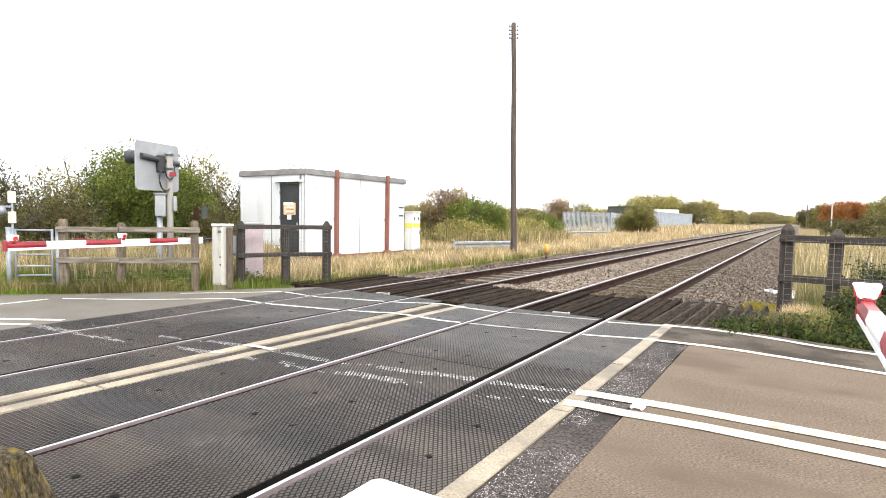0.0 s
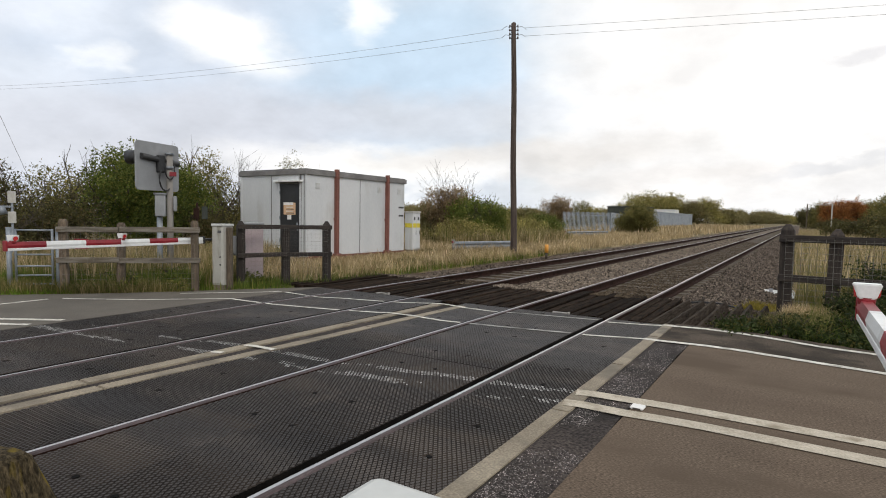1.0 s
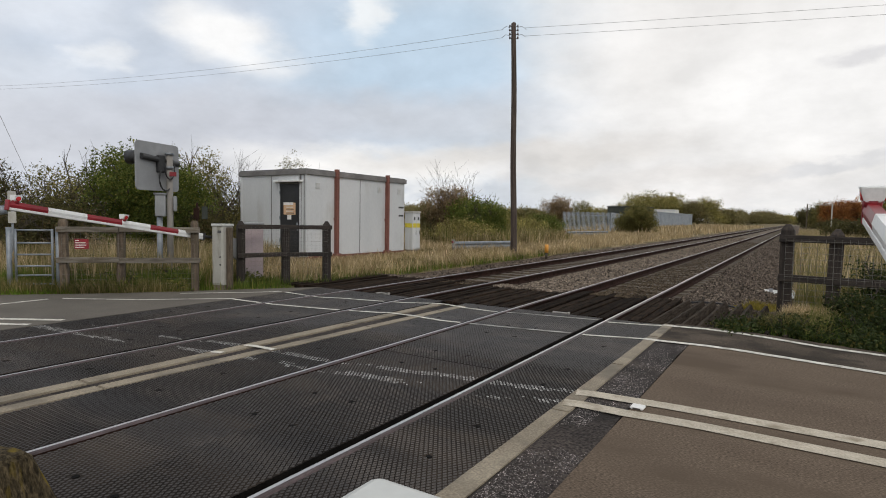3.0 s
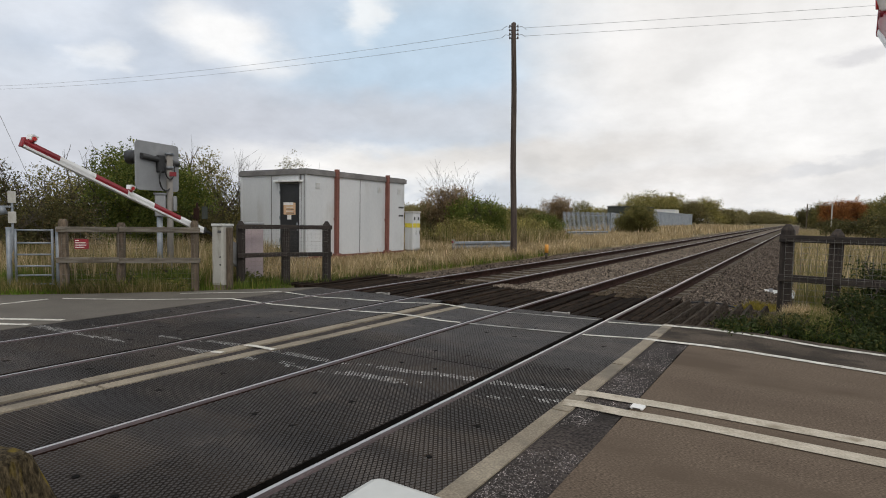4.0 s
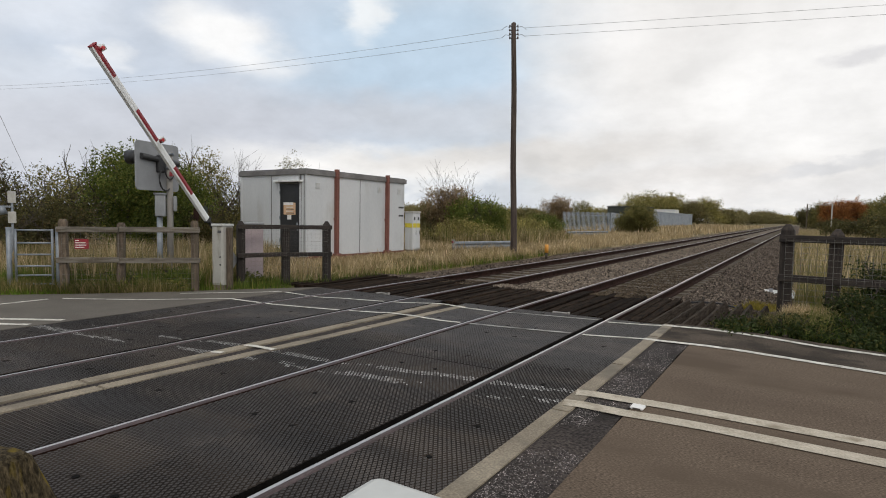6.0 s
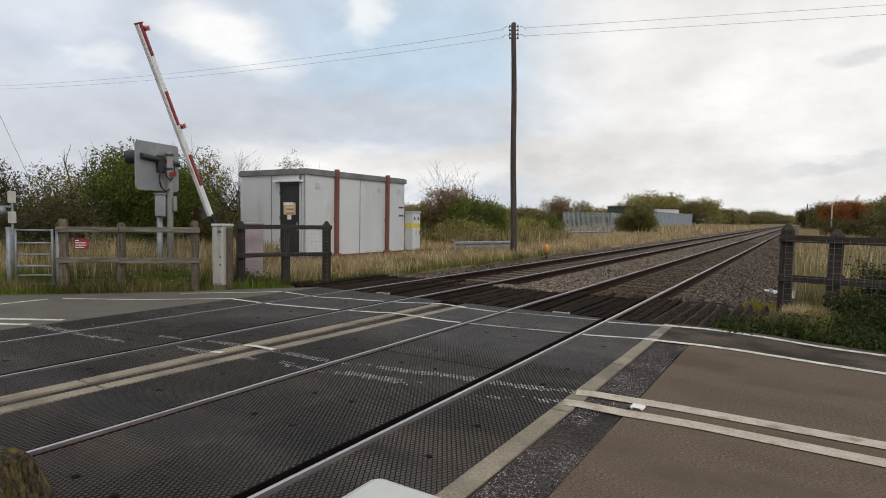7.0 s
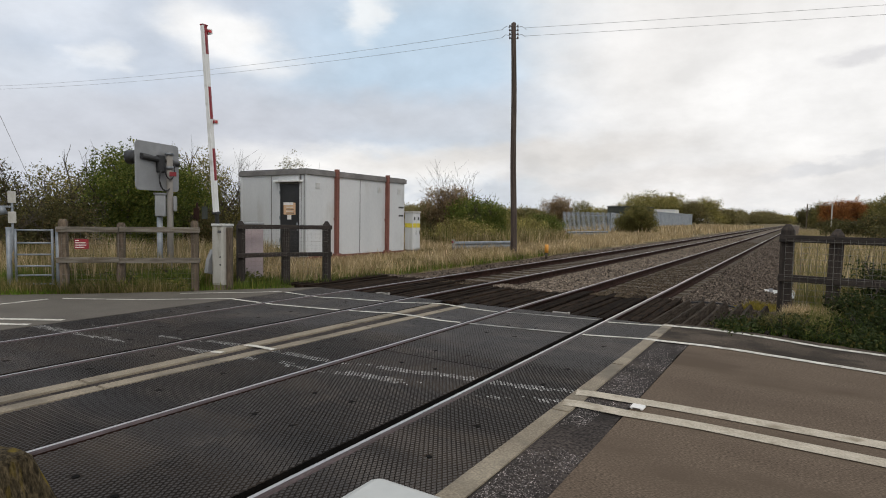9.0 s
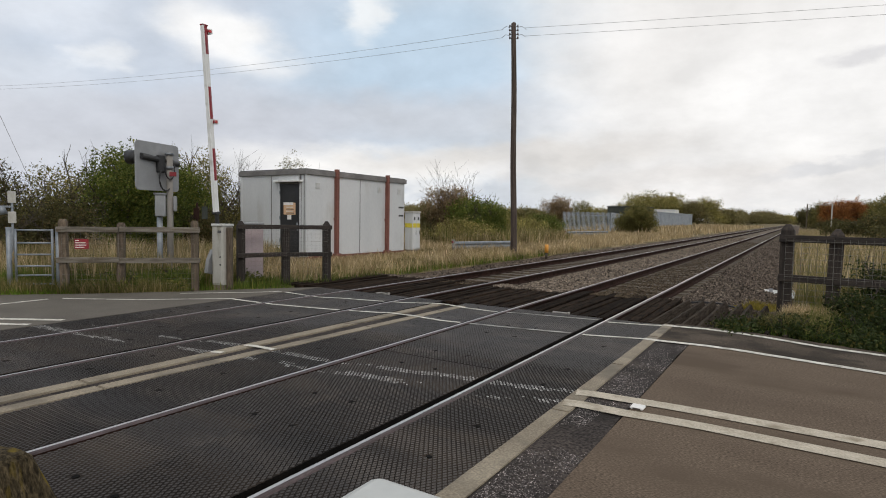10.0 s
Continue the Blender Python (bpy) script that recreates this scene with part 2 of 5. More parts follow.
M["stone_dirty"] = surf("stone_dirty", (0.058, 0.042, 0.028), (0.125, 0.096, 0.066), scale=9, rough=0.95, bump=0.3, fine=60, vary="island", spread=0.45, spec=0.1)
M["asphalt_edge"] = surf("asphalt_edge", (0.058, 0.045, 0.034), (0.095, 0.075, 0.057), scale=1.6, rough=0.95, bump=0.5, fine=90, spread=0.75, c3=(0.036, 0.029, 0.022), wear=0.46, spec=0.12, wear_scale=2.2)
M["flake"] = surf("flake", (0.26, 0.25, 0.235), (0.48, 0.465, 0.435), scale=14, rough=0.7, bump=0.0, fine=90, spread=0.35, c3=(0.10, 0.095, 0.09), wear=0.46, wear_scale=22)
M["sleeper"] = surf("sleeper", (0.066, 0.050, 0.036), (0.115, 0.090, 0.068), scale=5, rough=0.9, bump=0.3, vary="object", spread=0.2)
M["timber_dark"] = surf("timber_dark", (0.018, 0.013, 0.010), (0.05, 0.037, 0.029), scale=5, rough=0.85, bump=0.6, fine=40, stretch=(6, 6, 0.6), vary="object", spread=0.3)
M["guard"] = surf("guard", (0.019, 0.0145, 0.011), (0.058, 0.045, 0.034), scale=6, rough=0.95, bump=0.7, fine=36, stretch=(6, 0.6, 6), vary="object", spread=0.4, spec=0.06)
M["guard_dark"] = surf("guard_dark", (0.008, 0.0062, 0.005), (0.034, 0.023, 0.016), scale=6, rough=0.95, bump=0.7, fine=36, stretch=(6, 0.6, 6), vary="object", spread=0.4, spec=0.03)
M["timber_grey"] = surf("timber_grey", (0.062, 0.045, 0.030), (0.150, 0.112, 0.078), scale=5, rough=0.9, bump=0.6, fine=45, stretch=(5, 5, 0.8), vary="object", spread=0.4, c3=(0.085, 0.070, 0.045), wear=0.42, wear_scale=3)
M["rail_grey"] = surf("rail_grey", (0.125, 0.105, 0.082), (0.25, 0.222, 0.183), scale=5, rough=0.9, bump=0.6, fine=45, stretch=(0.7, 5, 5), vary="object", spread=0.2, c3=(0.12, 0.095, 0.065), wear=0.42, wear_scale=3)
M["rail_dark"] = surf("rail_dark", (0.016, 0.012, 0.010), (0.050, 0.038, 0.030), scale=5, rough=0.85, bump=0.6, fine=40, stretch=(0.6, 6, 6), vary="object", spread=0.3)
M["post_grey"] = surf("post_grey", (0.19, 0.175, 0.155), (0.27, 0.25, 0.225), scale=3, rough=0.7, bump=0.1, stretch=(3, 3, 0.7), spread=0.1)
M["post_moss"] = surf("post_moss", (0.028, 0.022, 0.013), (0.115, 0.088, 0.050), scale=22, rough=0.95, bump=1.0, fine=60, stretch=(5, 5, 0.7), c3=(0.21, 0.15, 0.022), wear=0.36, wear_scale=6, spec=0.1, spread=0.5)
M["soil"] = surf("soil", (0.055, 0.048, 0.022), (0.15, 0.122, 0.062), scale=0.7, rough=0.95, bump=0.8, fine=9, c3=(0.24, 0.185, 0.105), wear=0.48, wear_scale=0.35, spread=0.4, spec=0.15)
M["hut_white"] = surf("hut_white", (0.55, 0.56, 0.565), (0.635, 0.64, 0.64), scale=0.7, rough=0.5, bump=0.05, fine=30, spread=0.04, c3=(0.47, 0.46, 0.435), wear=0.32, wear_scale=1.2, stretch=(1, 1, 0.4))
M["fascia"] = surf("fascia", (0.14, 0.13, 0.125), (0.22, 0.21, 0.20), scale=2, rough=0.7, bump=0.1)
M["roof_felt"] = surf("roof_felt", (0.09, 0.09, 0.09), (0.14, 0.14, 0.135), scale=3, rough=0.9, bump=0.4)
M["red_steel"] = surf("red_steel", (0.145, 0.050, 0.036), (0.22, 0.085, 0.062), scale=4, rough=0.65, bump=0.1, stretch=(3, 3, 0.5))
M["door_dark"] = surf("door_dark", (0.022, 0.022, 0.024), (0.035, 0.035, 0.037), scale=2, rough=0.5, bump=0.05)
M["white"] = surf("white", (0.70, 0.70, 0.68), (0.80, 0.80, 0.78), scale=3, rough=0.4, bump=0.03, spread=0.05, c3=(0.55, 0.54, 0.50), wear=0.35, wear_scale=4)
M["off_white"] = surf("off_white", (0.40, 0.385, 0.34), (0.52, 0.505, 0.46), scale=3, rough=0.55, bump=0.05, spread=0.08, c3=(0.26, 0.24, 0.19), wear=0.40, wear_scale=3, stretch=(2, 2, 0.6))
M["lid"] = surf("lid", (0.50, 0.50, 0.47), (0.58, 0.58, 0.55), scale=3, rough=0.45, bump=0.03, spread=0.05, c3=(0.40, 0.39, 0.35), wear=0.38, wear_scale=5)
M["red"] = surf("red", (0.20, 0.009, 0.015), (0.29, 0.016, 0.024), scale=3, rough=0.45, bump=0.03, spread=0.1)
M["red_glass"] = surf("red_glass", (0.45, 0.03, 0.03), (0.6, 0.05, 0.05), scale=3, rough=0.15, bump=0.0, spread=0.05)
M["grey_paint"] = surf("grey_paint", (0.22, 0.225, 0.23), (0.30, 0.305, 0.31), scale=2, rough=0.5, bump=0.05, spread=0.06, c3=(0.17, 0.17, 0.17), wear=0.35)
M["galv"] = surf("galv", (0.19, 0.21, 0.23), (0.30, 0.32, 0.34), scale=6, rough=0.55, bump=0.08, metal=0.5, spread=0.12)
M["black"] = surf("black", (0.014, 0.014, 0.015), (0.028, 0.028, 0.028), scale=4, rough=0.5, bump=0.05)
M["pink_grey"] = surf("pink_grey", (0.36, 0.29, 0.30), (0.45, 0.37, 0.375), scale=3, rough=0.7, bump=0.1, spread=0.1)
M["yellow"] = surf("yellow", (0.62, 0.50, 0.03), (0.72, 0.60, 0.06), scale=4, rough=0.5, bump=0.02, spread=0.06)
M["orange"] = surf("orange", (0.60, 0.26, 0.035), (0.72, 0.34, 0.06), scale=4, rough=0.6, bump=0.05, spread=0.1)
M["paper"] = surf("paper", (0.72, 0.70, 0.66), (0.82, 0.80, 0.76), scale=4, rough=0.8, bump=0.02, spread=0.05)
M["orange_paper"] = surf("orange_paper", (0.66, 0.42, 0.24), (0.74, 0.48, 0.29), scale=4, rough=0.8, bump=0.02, spread=0.05)
M["ink"] = surf("ink", (0.05, 0.05, 0.05), (0.10, 0.10, 0.10), rough=0.8, bump=0)
M["pole_wood"] = surf("pole_wood", (0.036, 0.024, 0.019), (0.100, 0.074, 0.060), scale=4, rough=0.9, bump=0.6, fine=40, stretch=(7, 7, 0.35))
M["ceramic"] = surf("ceramic", (0.05, 0.04, 0.035), (0.09, 0.075, 0.065), rough=0.3, bump=0)
M["wire"] = surf("wire", (0.17, 0.17, 0.17), (0.24, 0.24, 0.24), rough=0.6, bump=0)
M["mesh_wire"] = surf("mesh_wire", (0.152, 0.140, 0.120), (0.240, 0.224, 0.200), rough=0.6, bump=0)
M["bark"] = surf("bark", (0.045, 0.034, 0.027), (0.10, 0.08, 0.064), scale=8, rough=0.95, bump=0.7, fine=40, stretch=(4, 4, 1))
M["leaf_green"] = leafy("leaf_green", (0.060, 0.085, 0.016), (0.155, 0.185, 0.035), (0.30, 0.27, 0.065))
M["leaf_bright"] = leafy("leaf_bright", (0.071, 0.100, 0.018), (0.182, 0.218, 0.041), (0.353, 0.318, 0.076))
M["bramble"] = leafy("bramble", (0.022, 0.032, 0.009), (0.055, 0.075, 0.019), (0.15, 0.12, 0.035))
M["leaf_dark"] = leafy("leaf_dark", (0.056, 0.053, 0.020), (0.120, 0.108, 0.037), (0.200, 0.136, 0.060))
# paler leaf_olive and leaf_dark: haze and light lost to self-shadow put into colour
M["lifted_olive"] = leafy("lifted_olive", (0.195, 0.176, 0.058), (0.390, 0.345, 0.111), (0.546, 0.429, 0.169))
M["lifted_dark"] = leafy("lifted_dark", (0.143, 0.130, 0.058), (0.273, 0.240, 0.098), (0.403, 0.286, 0.143))
M["leaf_olive"] = leafy("leaf_olive", (0.106, 0.101, 0.031), (0.235, 0.213, 0.065), (0.370, 0.280, 0.101))
M["leaf_brown"] = leafy("leaf_brown", (0.165, 0.116, 0.061), (0.308, 0.220, 0.121), (0.440, 0.308, 0.176))
M["leaf_rust"] = leafy("leaf_rust", (0.17, 0.065, 0.022), (0.36, 0.145, 0.045), (0.50, 0.25, 0.06))
M["leaf_yellow"] = leafy("leaf_yellow", (0.18, 0.145, 0.028), (0.40, 0.32, 0.055), (0.56, 0.42, 0.08))
M["dry_grass"] = leafy("dry_grass", (0.246, 0.179, 0.085), (0.554, 0.426, 0.240), (0.813, 0.653, 0.439))
M["green_grass"] = leafy("green_grass", (0.060, 0.095, 0.013), (0.145, 0.20, 0.032), (0.30, 0.26, 0.07))
M["lush_grass"] = leafy("lush_grass", (0.09, 0.15, 0.016), (0.19, 0.29, 0.035), (0.30, 0.33, 0.07))
M["mixed_grass"] = leafy("mixed_grass", (0.085, 0.10, 0.024), (0.24, 0.205, 0.07), (0.46, 0.35, 0.18), 0.3)
M["palisade"] = surf("palisade", (0.25, 0.28, 0.31), (0.35, 0.38, 0.41), scale=3, rough=0.6, bump=0.05, metal=0.3, vary="object", spread=0.1)
M["far_wall"] = surf("far_wall", (0.030, 0.036, 0.030), (0.055, 0.06, 0.05), scale=0.5, rough=0.9)


# ---------------------------------------------------------------- mesh helpers
def part(name, bm, material, parent=None, label=""):
    me = bpy.data.meshes.new(name)
    bm.to_mesh(me)
    bm.free()
    for mt in (material if isinstance(material, (list, tuple)) else [material]):
        me.materials.append(mt)
    ob = new(name, me)
    if parent:
        ob.parent = parent
    if label:
        tagged(ob, label)
    return ob


def piece(name, me, parent, m=None):
    ob = new(name, me)
    if parent:
        ob.parent = parent
    if m is not None:
        ob.matrix_basis = m
    return ob


def thing(name, m, label, category, group="", kind=""):
    ob = new(name)
    ob.empty_display_size = 0.2
    ob.matrix_basis = m
    return tagged(ob, label, category, group, kind)


def box(lo, hi, bevel=0.0, bm=None, m=None):
    b = bmesh.new()
    bmesh.ops.create_cube(b, size=1.0)
    for v in b.verts:
        v.co = Vector([lo[i] + (v.co[i] + 0.5) * (hi[i] - lo[i]) for i in range(3)])
    if bevel:
        bmesh.ops.bevel(b, geom=list(b.edges), offset=bevel, segments=2, affect="EDGES", profile=0.5)
    if m is not None:
        b.transform(m)
    return joined(bm, b)


def joined(bm, b):
    if bm is None:
        return b
    me = bpy.data.meshes.new("join")
    b.to_mesh(me)
    b.free()
    bm.from_mesh(me)
    bpy.data.meshes.remove(me)
    return bm


def tube(p0, p1, r0, r1=None, n=10, bm=None, smooth=True):
    p0, p1 = Vector(p0), Vector(p1)
    r1 = r0 if r1 is None else r1
    b = bmesh.new() if bm is None else bm
    q = (p1 - p0).to_track_quat("Z", "Y").to_matrix()
    rings = []
    for p, r in ((p0, r0), (p1, r1)):
        rings.append([b.verts.new(p + q @ Vector((r * math.cos(2 * math.pi * i / n), r * math.sin(2 * math.pi * i / n), 0))) for i in range(n)])
    for i in range(n):
        f = b.faces.new((rings[0][i], rings[0][(i + 1) % n], rings[1][(i + 1) % n], rings[1][i]))
        f.smooth = smooth and n > 6
    b.faces.new(list(reversed(rings[0])))
    b.faces.new(rings[1])
    return b


def path_tube(points, r, n=8, bm=None):
    """One bent tube along the points."""
    b = bmesh.new() if bm is None else bm
    pts = [Vector(p) for p in points]
    rings = []
    for i, p in enumerate(pts):
        d = (pts[min(i + 1, len(pts) - 1)] - pts[max(i - 1, 0)]).normalized()
        q = d.to_track_quat("Z", "Y").to_matrix()
        rings.append([b.verts.new(p + q @ Vector((r * math.cos(2 * math.pi * k / n), r * math.sin(2 * math.pi * k / n), 0))) for k in range(n)])
    for a, c in zip(rings[:-1], rings[1:]):
        for k in range(n):
            b.faces.new((a[k], a[(k + 1) % n], c[(k + 1) % n], c[k])).smooth = True
    b.faces.new(list(reversed(rings[0])))
    b.faces.new(rings[-1])
    return b


def prism(profile, y0, y1, bm=None, mats=None):
    """A closed profile of (x, z) drawn out from y0 to y1. mats: a material index for each side."""
    b = bmesh.new() if bm is None else bm
    a = [b.verts.new((x, y0, z)) for x, z in profile]
    c = [b.verts.new((x, y1, z)) for x, z in profile]
    n = len(profile)
    for i in range(n):
        f = b.faces.new((a[i], c[i], c[(i + 1) % n], a[(i + 1) % n]))
        if mats:
            f.material_index = mats[i]
    b.faces.new(a)
    b.faces.new(list(reversed(c)))
    bmesh.ops.recalc_face_normals(b, faces=list(b.faces))
    return b


def slab(outline, z0, z1, bm=None):
    """A flat plate with the outline of (x, y) from z0 to z1."""
    b = bmesh.new() if bm is None else bm
    lo = [b.verts.new((x, y, z0)) for x, y in outline]
    hi = [b.verts.new((x, y, z1)) for x, y in outline]
    n = len(outline)
    fs = [b.faces.new(hi), b.faces.new(list(reversed(lo)))]
    for i in range(n):
        fs.append(b.faces.new((lo[i], lo[(i + 1) % n], hi[(i + 1) % n], hi[i])))
    bmesh.ops.recalc_face_normals(b, faces=fs)
    return b


def ribbon(points, width, z, bm=None, thick=0.003):
    """A painted stripe along points (x, y)."""
    b = bmesh.new() if bm is None else bm
    left, right = [], []
    for i, p in enumerate(points):
        a, c = Vector(points[max(i - 1, 0)]), Vector(points[min(i + 1, len(points) - 1)])
        d = (c - a).normalized()
        s = Vector((-d.y, d.x)) * width / 2
        left.append(b.verts.new((p[0] + s.x, p[1] + s.y, z + thick)))
        right.append(b.verts.new((p[0] - s.x, p[1] - s.y, z + thick)))
    for i in range(len(points) - 1):
        f = b.faces.new((left[i], right[i], right[i + 1], left[i + 1]))
        f.normal_update()
        if f.normal.z < 0:
            f.normal_flip()
    return b


# ---------------------------------------------------------------- ground, road and deck
RAIL_X = (-2.264, -3.777, -5.717, -7.222)
DECK_END = 8.15


def ground_height(x, y):
    # the track lies in a shallow bed beyond the crossing, fields roll gently far off
    bed = 0.0
    if -8.6 < x < -0.15 and (y > DECK_END or y < -2.5):
        bed = -0.42
    far = max(0.0, math.hypot(x + 5, y) - 120) / 600
    return -0.07 + bed + min(far, 1.0) * 2.0 * noise.noise(Vector((x / 300, y / 300, 0)))


def build_ground():
    xs = sorted({-4500, -2000, -900, -500, -300, -200, -150, -110, -80, -60, -45, -36, -30, -26, -23, -20, -18, -16, -14.5, -13, -12, -11, -10, -9.4, -8.9, -8.4, -6, -4.5,
                 -3, -1.2, -0.7, -0.2, 0.5, 1.5, 3, 5, 8, 12, 17, 24, 34, 50, 80, 120, 180, 300, 600, 1500, 4500})
    ys = sorted({-4500, -1500, -500, -200, -80, -40, -20, -10, -5, -2.6, -2.3, 0, 2, 4, 6, 7.9, 8.15, 8.35, 9, 10, 11, 12, 13, 14, 15, 16, 17, 18, 20, 22, 25, 28, 32, 37, 43, 50, 60, 72, 86,
                 105, 130, 160, 200, 260, 340, 450, 600, 900, 1500, 2600, 4500})
    bm = bmesh.new()
    grid = [[bm.verts.new((x, y, ground_height(x, y))) for x in xs] for y in ys]
    for j in range(len(ys) - 1):
        for i in range(len(xs) - 1):
            bm.faces.new((grid[j][i], grid[j][i + 1], grid[j + 1][i + 1], grid[j + 1][i])).smooth = True
    tagged(part("ground", bm, M["soil"]), "rough grassy ground of earth and dry stalks", "ground", kind="structure")


def build_road():
    inner = [(25, 3.6), (8, 5.6), (3, 6.35), (0.74, 6.74), (0.22, 6.84), (0.0, 6.89), (-0.56, 7.0), (-0.85, 7.02), (-1.03, 7.0)]
    outer = [(25, 5.4), (6, 7.1), (0.9, 7.85), (0.0, 8.12), (-0.6, 8.32), (-1.40, 8.32)]
    near = [(-1.035, -2.5), (60, -4), (60, 0.2)] + inner
    tagged(part("road_near", slab(near, -0.12, 0.0), M["asphalt"]), "grey-brown worn asphalt road beside the tracks", "road", kind="structure")
    tagged(part("road_shoulder", slab([(60, 0.2), (60, 2.4)] + outer + [(-1.40, 6.96)] + inner[::-1], -0.12, 0.0), M["asphalt_edge"]),
           "dark brown asphalt shoulder between the edge lines", "road", kind="structure")
    tagged(part("road_patch", slab([(-1.368, -2.5), (-1.037, -2.5), (-1.026, 1.5), (-1.031, 2.6), (-1.024, 3.4), (-1.046, 4.1), (-1.038, 5.0), (-1.052, 6.3), (-1.037, 6.955), (-1.40, 6.955), (-1.384, 4.5)], -0.12, -0.004), M["patch"]),
           "dark coarse asphalt infill strip along the crossing", "road", kind="structure")
    far = [(-7.96, -2.5), (-7.96, 8.15), (-8.3, 7.75), (-9.3, 6.35), (-10.3, 5.05), (-11.4, 3.95), (-13.2, 2.2), (-30, -14), (-24, -22), (-12, -7)]
    tagged(part("road_far", slab(far, -0.12, 0.0), M["asphalt_far"]), "pale grey asphalt road beyond the tracks", "road", kind="structure")


# the road's double centre line where it crosses the deck
MID_A = [(-8.0, 3.53), (-7.1, 3.66), (-6.3, 3.76), (-5.6, 3.865), (-4.9, 4.03), (-4.0, 4.05), (-3.27, 4.17), (-2.62, 4.29), (-2.0, 4.36), (-1.5, 4.53)]
MID_B = [(-8.0, 3.20), (-7.0, 3.29), (-6.3, 3.39), (-5.4, 3.53), (-4.7, 3.69), (-3.85, 3.74), (-3.27, 3.86), (-2.7, 3.91), (-2.0, 4.02), (-1.5, 4.17)]


def line_at(points, x):
    """The y of a polyline at x."""
    for (x0, y0), (x1, y1) in zip(points[:-1], points[1:]):
        if x0 <= x <= x1:
            return y0 + (y1 - y0) * (x - x0) / (x1 - x0)
    return points[0][1] if x < points[0][0] else points[-1][1]


def panel_mesh(x0, y0, w, n, gap, holes):
    """A rubber panel with moulded studs in offset rows, worn flat in the road's wheel paths. Studs are left out at the
    lifting holes; flakes of the road's centre lines cling to stud tops."""
    b = box((0, gap / 2, -0.16), (w, n - gap / 2, -0.0085))
    # lifting holes are solid plugs; a hole's darkness is painted on their tops
    for hx, hy in holes:
        tube((hx, hy, -0.05), (hx, hy, -0.0035), 0.022, 0.020, 10, b)
    b.normal_update()
    me = bpy.data.meshes.new("panel")
    b.to_mesh(me)
    b.free()
    V = [tuple(v.co) for v in me.vertices]
    F = [tuple(p.vertices) for p in me.polygons]
    # panel sides and hole plugs take the near-black painted slot shade
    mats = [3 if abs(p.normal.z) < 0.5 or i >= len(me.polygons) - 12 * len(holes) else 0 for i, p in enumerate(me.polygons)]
    bpy.data.meshes.remove(me)
    px, py = 0.034, 0.027
    for j in range(math.ceil((y0 + 0.001) / py), int((y0 + n - 0.001) / py) + 1):
        gy = j * py
        for i in range(math.ceil((x0 + 0.001) / px - 0.5), int((x0 + w - 0.001) / px) + 1):
            gx = (i + 0.5 * (j % 2)) * px
            x, y = gx - x0, gy - y0
            if x < 0.001 or x > w - 0.001 or any(math.hypot(x - hx, y - hy) < 0.030 for hx, hy in holes):
                continue
            rub = noise.noise(Vector((gx * 0.7, gy * 2.2, 4))) * 0.35
            worn = gy - (4.65 + 0.08 * (gx + 4.7)) + 2.2 * rub + noise.noise(Vector((gx * 2.5, gy * 7, 9))) * 0.25
            worn = max(0.0, min(0.82, worn), 0.55 * (1 - abs(gy - 2.2 - 0.08 * (gx + 4.7)) / 0.5) + rub)
            tx, ty = 0.0112 + 0.0054 * worn, 0.0158 + 0.0105 * worn
            paint = 1
            for line in (MID_A, MID_B):
                off = abs(gy - line_at(line, gx))
                if off < 0.065 and noise.noise(Vector((gx * 1.5, gy * 6, 7 + line[0][1]))) * 0.9 + noise.noise(Vector((gx * 9, gy * 20, 2))) * 0.5 > -0.12 + off * 3.0:
                    paint = 2
            k = len(V)
            for sx, sy in ((-1, 0), (0, -1), (1, 0), (0, 1)):
                V.append((x + sx * 0.0168, y + sy * 0.0266, -0.0085))
            for sx, sy in ((-1, 0), (0, -1), (1, 0), (0, 1)):
                V.append((x + sx * tx, y + sy * ty, -0.003))
            F.append((k + 4, k + 5, k + 6, k + 7))
            F += [(k + q, k + (q + 1) % 4, k + 4 + (q + 1) % 4, k + 4 + q) for q in range(4)]
            mats += [paint, 0, 0, 0, 0]
    me = bpy.data.meshes.new("panel")
    me.from_pydata(V, [], F)
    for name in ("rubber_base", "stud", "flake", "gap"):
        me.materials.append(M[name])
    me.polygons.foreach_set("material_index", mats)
    return me


